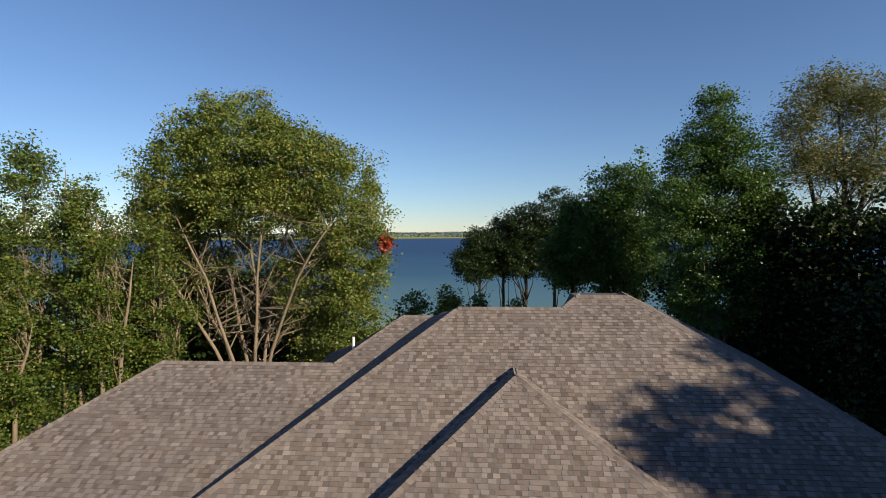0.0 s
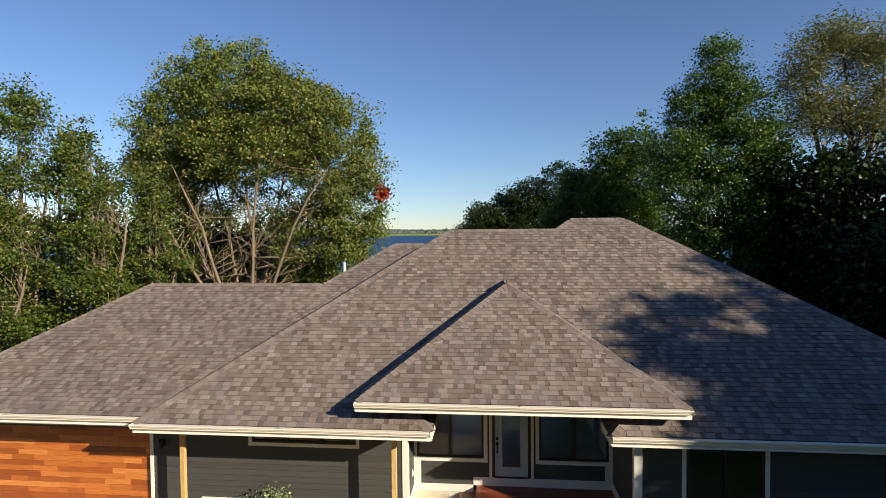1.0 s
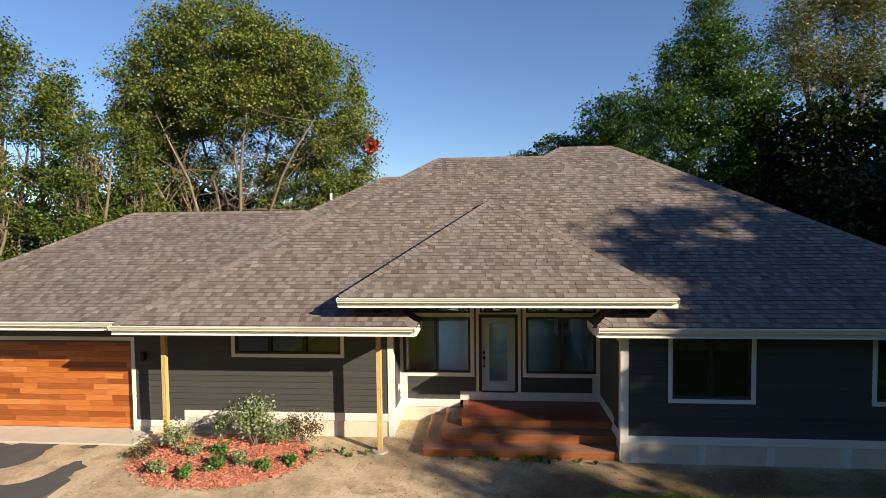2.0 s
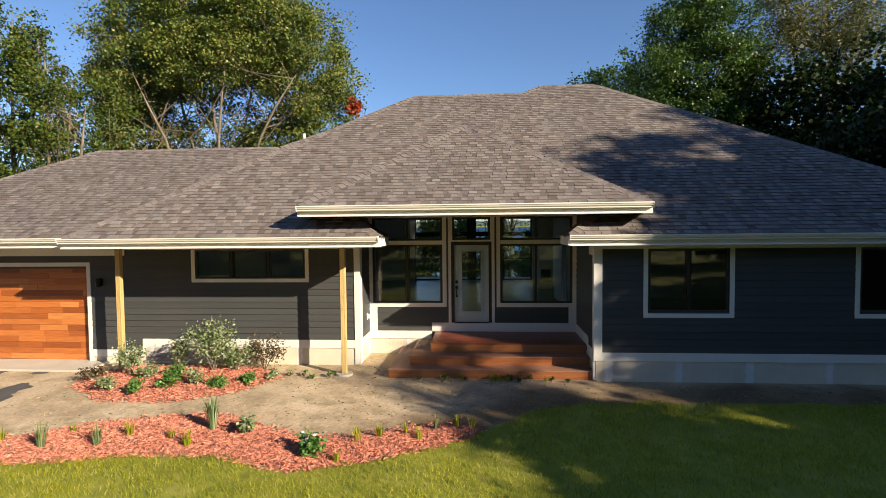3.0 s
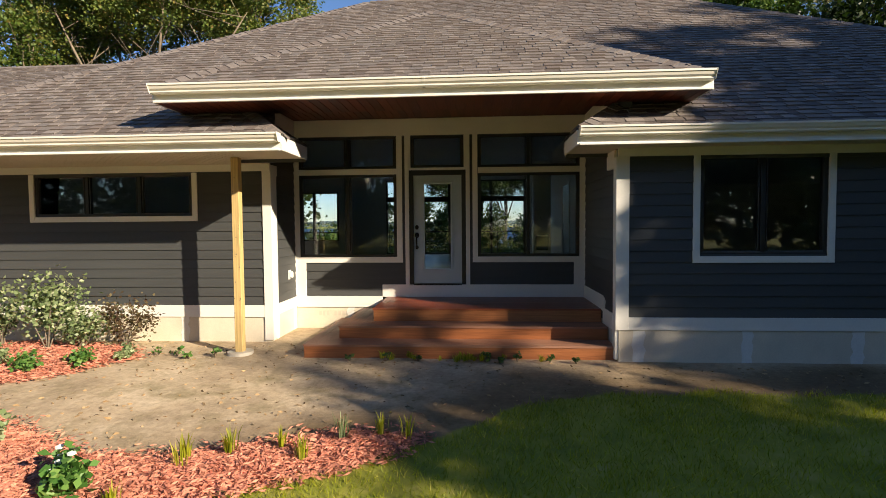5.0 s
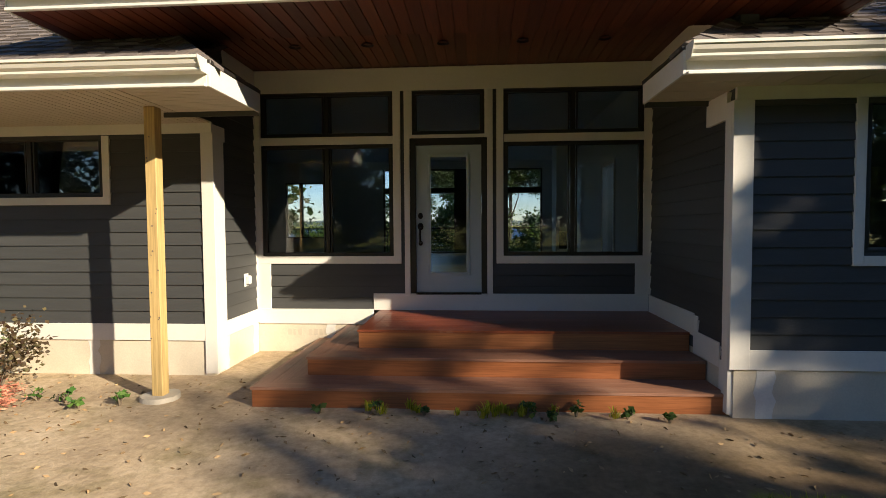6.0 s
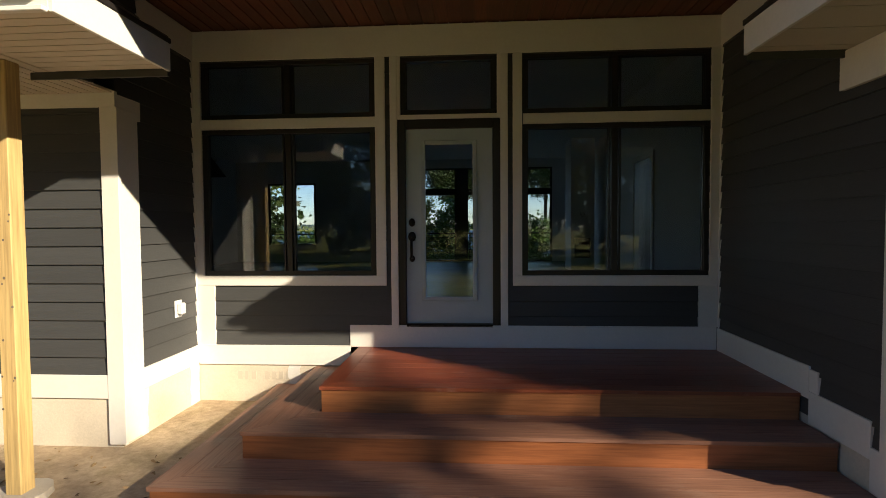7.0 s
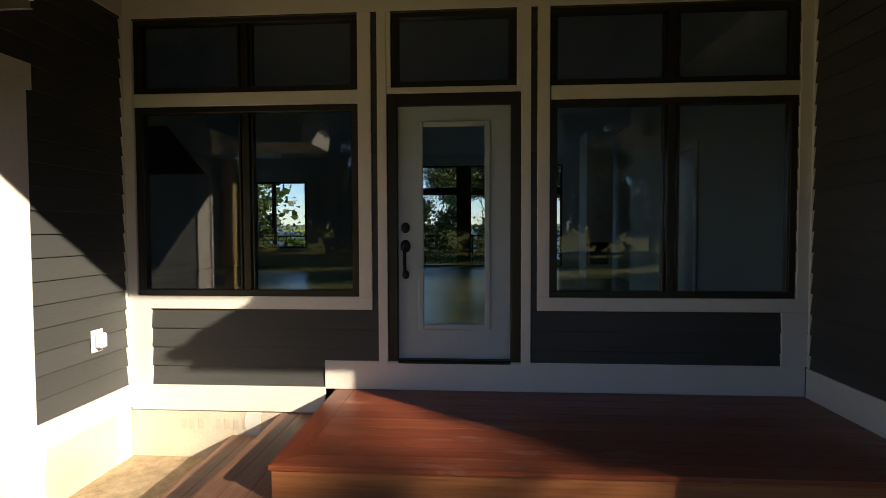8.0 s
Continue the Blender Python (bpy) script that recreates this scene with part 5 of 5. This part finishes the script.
def far_woods():
    rng = np.random.default_rng(9)
    n = 9000
    x = rng.uniform(-2600, 2600, n)
    y = 4185 + rng.uniform(0, 480, n)
    z = np.array([ground_z(a, b) for a, b in zip(x, y)]) + rng.uniform(-4, 5, n)
    ob = new("far_woods", leaf_mesh("far_woods", np.stack([x, y, z], 1), 18, rng, FARHAZE_LEAF, 1.0, 0.3))
    tagged(ob, "wooded hills on the far shore with haze in their colour", "woods", kind="stuff")


# the blue haze of distance is mixed into this base colour
FARHAZE_LEAF = plain("far_hill_hazed_foliage", (0.075, 0.12, 0.15), 0.95, vary=0.15, scale=0.01, grain=0.05, relief=0)
far_woods()


# ---- beds ----
def bed(name, outline, label, seed, count):
    """A low mound of mulch with loose chips."""
    rng = np.random.default_rng(seed)
    xs, ys = [p[0] for p in outline], [p[1] for p in outline]
    bm = bmesh.new()
    def height(x, y):
        d = min(math.hypot(x - (a[0] + (b[0] - a[0]) * k), y - (a[1] + (b[1] - a[1]) * k)) for a, b in zip(outline, outline[1:] + outline[:1]) for k in (0, 0.25, 0.5, 0.75))
        return ground_z(x, y) + 0.07 * min(1, d / 0.35) - 0.012
    grid, s = {}, 0.12
    for i in range(int((max(xs) - min(xs)) / s) + 2):
        for j in range(int((max(ys) - min(ys)) / s) + 2):
            x, y = min(xs) + i * s, min(ys) + j * s
            if inside(outline, x, y):
                grid[i, j] = bm.verts.new((x, y, height(x, y) + 0.02 * noise.noise((x * 5, y * 5, 2))))
    for i, j in list(grid):
        q = [grid.get(k) for k in ((i, j), (i + 1, j), (i + 1, j + 1), (i, j + 1))]
        if all(q):
            bm.faces.new(q)
    b = tagged(part(name, bm, MULCH, None, "", True), label, "mulch bed", kind="structure")
    pts = []
    while len(pts) < count:
        x, y = rng.uniform(min(xs) - 0.1, max(xs) + 0.1), rng.uniform(min(ys) - 0.1, max(ys) + 0.1)
        if inside(outline, x + rng.normal() * 0.07, y + rng.normal() * 0.07):
            pts.append((x, y, height(x, y) + rng.uniform(0.01, 0.035)))
    chips = new("chips", leaf_mesh("chips", np.array(pts), 0.021, rng, MULCH, 3.4, 0.2))
    tagged(chips, kind="stuff")
    chips.parent = b
    return b


bed("mulch_bed_front", [(-9.1, -6.3), (-8.0, -5.8), (-7.5, -5.62), (-6.5, -5.04), (-5.4, -4.75), (-4.4, -4.63), (-3.7, -4.95), (-2.7, -5.44), (-1.9, -5.41), (-1.2, -5.1), (-0.43, -4.88), (0.3, -4.96), (0.06, -5.31), (-0.74, -5.76), (-1.23, -6.07), (-2.03, -6.38), (-2.49, -6.54), (-3.16, -6.35), (-3.72, -6.11), (-5.24, -6.18), (-6.39, -6.49), (-7.19, -6.62), (-9.1, -6.9)], "curved bed of red bark mulch along the lawn", 11, 42000)
bed("mulch_bed_house", [(-8.8, -2.5), (-8.5, -3.2), (-7.3, -4.05), (-5.85, -4.08), (-4.8, -3.42), (-4.2, -2.4), (-4.8, -1.75), (-6.5, -1.5), (-8.4, -1.7)], "planted bed of red bark mulch before the house", 12, 17000)


def bush(name, x, y, h, w, leaves, leaf, material, label, seed, category="shrub", blooms=0, group=""):
    rng, rnd = np.random.default_rng(seed), random.Random(seed)
    b = thing(name, (x, y, ground_z(x, y) + 0.02), label, category, group)
    bm = bmesh.new()
    tips = []
    for k in range(max(6, int(14 * w))):
        a, r = rnd.uniform(0, 6.28), rnd.uniform(0.2, 1) * w
        tip = Vector((math.cos(a) * r, math.sin(a) * r, h * rnd.uniform(0.55, 1.05) * (1 - 0.25 * r / w)))
        mid = tip * 0.5 + Vector((0, 0, h * 0.12))
        tube(bm, [(0, 0, -0.02), mid, tip], [0.012, 0.007, 0.003], 5)
        tips += [tip, mid, tip.lerp(mid, 0.5)]
    part("stems", bm, BARK, b)
    t = np.array([tuple(p) for p in tips])
    c = t[rng.integers(0, len(t), leaves)] + rng.normal(size=(leaves, 3)) * np.array([w * 0.2, w * 0.2, h * 0.12])
    c[:, 2] = np.maximum(c[:, 2], 0.02)
    new("foliage", leaf_mesh("foliage", c, leaf, rng, material, 1.1)).parent = b
    for k in range(blooms):
        p = tips[rnd.randrange(len(tips))]
        fl = bmesh.new()
        bmesh.ops.create_icosphere(fl, subdivisions=1, radius=0.034, matrix=Matrix.Translation((p.x, p.y, p.z + 0.06)) @ Matrix.Diagonal((1, 1, 0.6, 1)))
        part("bloom", fl, PETAL, b, "white bloom")
    return b


def tuft(x, y, h, blades, material, label, seed, spread=0.06, lean=0.35):
    rng = np.random.default_rng(seed)
    verts, faces = [], []
    for k in range(blades):
        a = rng.uniform(0, 6.28)
        d = Vector((math.cos(a), math.sin(a), 0))
        s = Vector((-d.y, d.x, 0)) * 0.006
        p = d * rng.uniform(0, spread)
        ln = h * rng.uniform(0.6, 1.1)
        out = lean * rng.uniform(0.2, 1.0)
        i = len(verts)
        verts += [p - s, p + s, p + d * ln * out * 0.4 + s + Vector((0, 0, ln * 0.6)), p + d * ln * out * 0.4 - s + Vector((0, 0, ln * 0.6)), p + d * ln * out + Vector((0, 0, ln * (1 - out * 0.4)))]
        faces += [(i, i + 1, i + 2, i + 3), (i + 3, i + 2, i + 4)]
    ob = new("grass_tuft", mesh_of("grass_tuft", verts, faces, material))
    ob.location = (x, y, ground_z(x, y) + 0.03)
    return tagged(ob, label, "grass", "tufts in the beds")


bush("flowering_shrub", -5.95, -2.1, 1.2, 0.5, 1500, 0.06, LEAF_SHRUB, "pale grey-green flowering shrub in the mulch bed", 301)
bush("flowering_shrub", -5.45, -2.05, 0.75, 0.45, 1100, 0.055, LEAF_SHRUB, "pale grey-green flowering shrub in the mulch bed", 302)
bush("brown_shrub", -4.85, -1.85, 0.98, 0.4, 800, 0.05, LEAF_BROWN, "thin brown-leaved shrub before the foundation", 303)
bush("hydrangea", -6.9, -1.9, 0.85, 0.36, 420, 0.06, LEAF_SHRUB, "leggy plant with white flower heads", 304, "flower", 4)
bush("post_shrub", -7.7, -2.5, 0.7, 0.36, 800, 0.05, LEAF_SHRUB, "loose shrub at the foot of the post", 305)
for i, (x, y, h, w, m) in enumerate(((-8.3, -2.9, 0.38, 0.28, LEAF_BROWN), (-7.54, -3.5, 0.34, 0.26, LEAF_SHRUB), (-6.8, -3.75, 0.36, 0.24, LEAF_GREEN), (-6.35, -3.3, 0.4, 0.3, LEAF_GREEN), (-5.8, -3.1, 0.36, 0.24, LEAF_SHRUB), (-5.3, -3.2, 0.3, 0.26, LEAF_GREEN), (-4.75, -2.95, 0.24, 0.22, LEAF_GREEN), (-4.4, -2.5, 0.2, 0.18, LEAF_SHRUB), (-7.2, -2.6, 0.36, 0.26, LEAF_SHRUB), (-6.5, -2.6, 0.34, 0.26, LEAF_GREEN))):
    bush("bedding_plant", x, y, h, w, 380, 0.05, m, "low leafy bedding plant in red mulch", 320 + i, "plant", 0, "bedding plants")
for i, (x, y, h, b) in enumerate(((-4.28, -5.3, 0.66, 150), (-7.49, -5.95, 0.3, 40), (-6.67, -6.1, 0.46, 70), (-5.85, -5.95, 0.42, 50), (-5.55, -5.6, 0.3, 36), (-4.4, -5.88, 0.34, 44), (-4.75, -5.7, 0.24, 30), (-1.71, -5.68, 0.3, 12), (-1.4, -5.42, 0.26, 34), (-0.76, -5.45, 0.24, 26), (-0.5, -5.1, 0.28, 30), (-0.15, -5.0, 0.24, 24), (-1.0, -5.3, 0.22, 20), (-6.6, -5.5, 0.2, 24), (-1.9, -6.22, 0.2, 26), (0.1, -5.05, 0.22, 20), (-1.75, -5.5, 0.25, 24))):
    tuft(x, y, h, b, LEAF_SHRUB if i in (0, 2, 3, 10) else GRASS, "upright tuft of ornamental grass in mulch", 340 + i)
bush("white_flower_plant", -2.3, -6.12, 0.36, 0.24, 420, 0.075, LEAF_GREEN, "dark green plant with white daisies in mulch", 361, "flower", 5)
bush("white_flower_plant", -3.65, -5.42, 0.34, 0.22, 260, 0.055, LEAF_SHRUB, "leafy plant with white daisies in mulch", 362, "flower", 4)
rndw = random.Random(17)
for i, (x, y, h) in enumerate(((-3.75, -2.25, 0.12), (-3.5, -2.4, 0.1), (-3.15, -2.3, 0.13), (-4.1, -2.2, 0.12), (-1.1, -2.42, 0.08), (-0.55, -2.38, 0.1), (-0.1, -2.42, 0.06), (0.85, -2.4, 0.13), (1.05, -2.5, 0.08), (1.3, -2.38, 0.12), (1.75, -2.42, 0.08), (2.1, -2.5, 0.07))):
    bush("weed", x, y, h, h * rndw.uniform(0.7, 1.1), rndw.randint(14, 34), 0.055, LEAF_GREEN if i < 4 else LEAF_OAK, "small green weed sprouting in bare soil", 380 + i, "weed", 0, "weeds in the soil")
for i in range(16):
    tuft(rndw.uniform(0.2, 1.0) if i < 8 else rndw.uniform(-1.6, 2.5), rndw.uniform(-2.5, -2.33), rndw.uniform(0.06, 0.13), 26, GRASS, "small tuft of grass against the step", 420 + i, 0.05, 0.6)


def lawn():
    rng = np.random.default_rng(77)
    n = 400000
    x, y = rng.uniform(-11, 13, n), rng.uniform(-12.8, -3.3, n)
    thin = np.array([noise.noise((a * 1.3, b * 1.3, 5)) for a, b in zip(x, y)])
    keep = np.array([b < lawn_line(a) + 0.25 * t for a, b, t in zip(x, y, thin)]) & (rng.uniform(size=n) < 0.8 + thin) & ~((x < -9.6))
    x, y = x[keep], y[keep]
    n = len(x)
    z = np.array([ground_z(a, b) for a, b in zip(x, y)])
    a = rng.uniform(0, 2 * np.pi, n)
    h = rng.uniform(0.03, 0.08, n)
    lean = rng.normal(size=(n, 2)) * 0.035
    d = np.stack([np.cos(a), np.sin(a), 0 * a], 1) * 0.0045
    p = np.stack([x, y, z - 0.005], 1)
    tip = p + np.stack([lean[:, 0], lean[:, 1], h], 1)
    v = np.stack([p - d, p + d, tip], 1).reshape(-1, 3)
    me = bpy.data.meshes.new("lawn_grass")
    me.vertices.add(3 * n)
    me.vertices.foreach_set("co", v.ravel().astype(np.float32))
    me.loops.add(3 * n)
    me.loops.foreach_set("vertex_index", np.arange(3 * n, dtype=np.int32))
    me.polygons.add(n)
    me.polygons.foreach_set("loop_start", np.arange(0, 3 * n, 3, dtype=np.int32))
    me.materials.append(GRASS)
    me.update(calc_edges=True)
    tagged(new("lawn_grass", me), "short yellow-green lawn grass", "grass", kind="stuff")


lawn()


def litter():
    """Twigs, dead leaves and crumbs of soil on the bare ground."""
    rng = np.random.default_rng(91)
    n = 2600
    x, y = rng.uniform(-9, 11, n), rng.uniform(-5.6, -1.3, n)
    keep = np.array([b > lawn_line(a) and not (-1.9 < a < 2.8 and b > -2.35) and not (a > 2.6 and b > -2.6) for a, b in zip(x, y)])
    x, y = x[keep], y[keep]
    p = np.stack([x, y, np.array([ground_z(a, b) for a, b in zip(x, y)]) + 0.008], 1)
    tagged(new("ground_litter", leaf_mesh("ground_litter", p, 0.028, rng, TWIG, 2.0, 0.12)), "scattered twigs and dry crumbs on soil", "litter", kind="stuff")


litter()
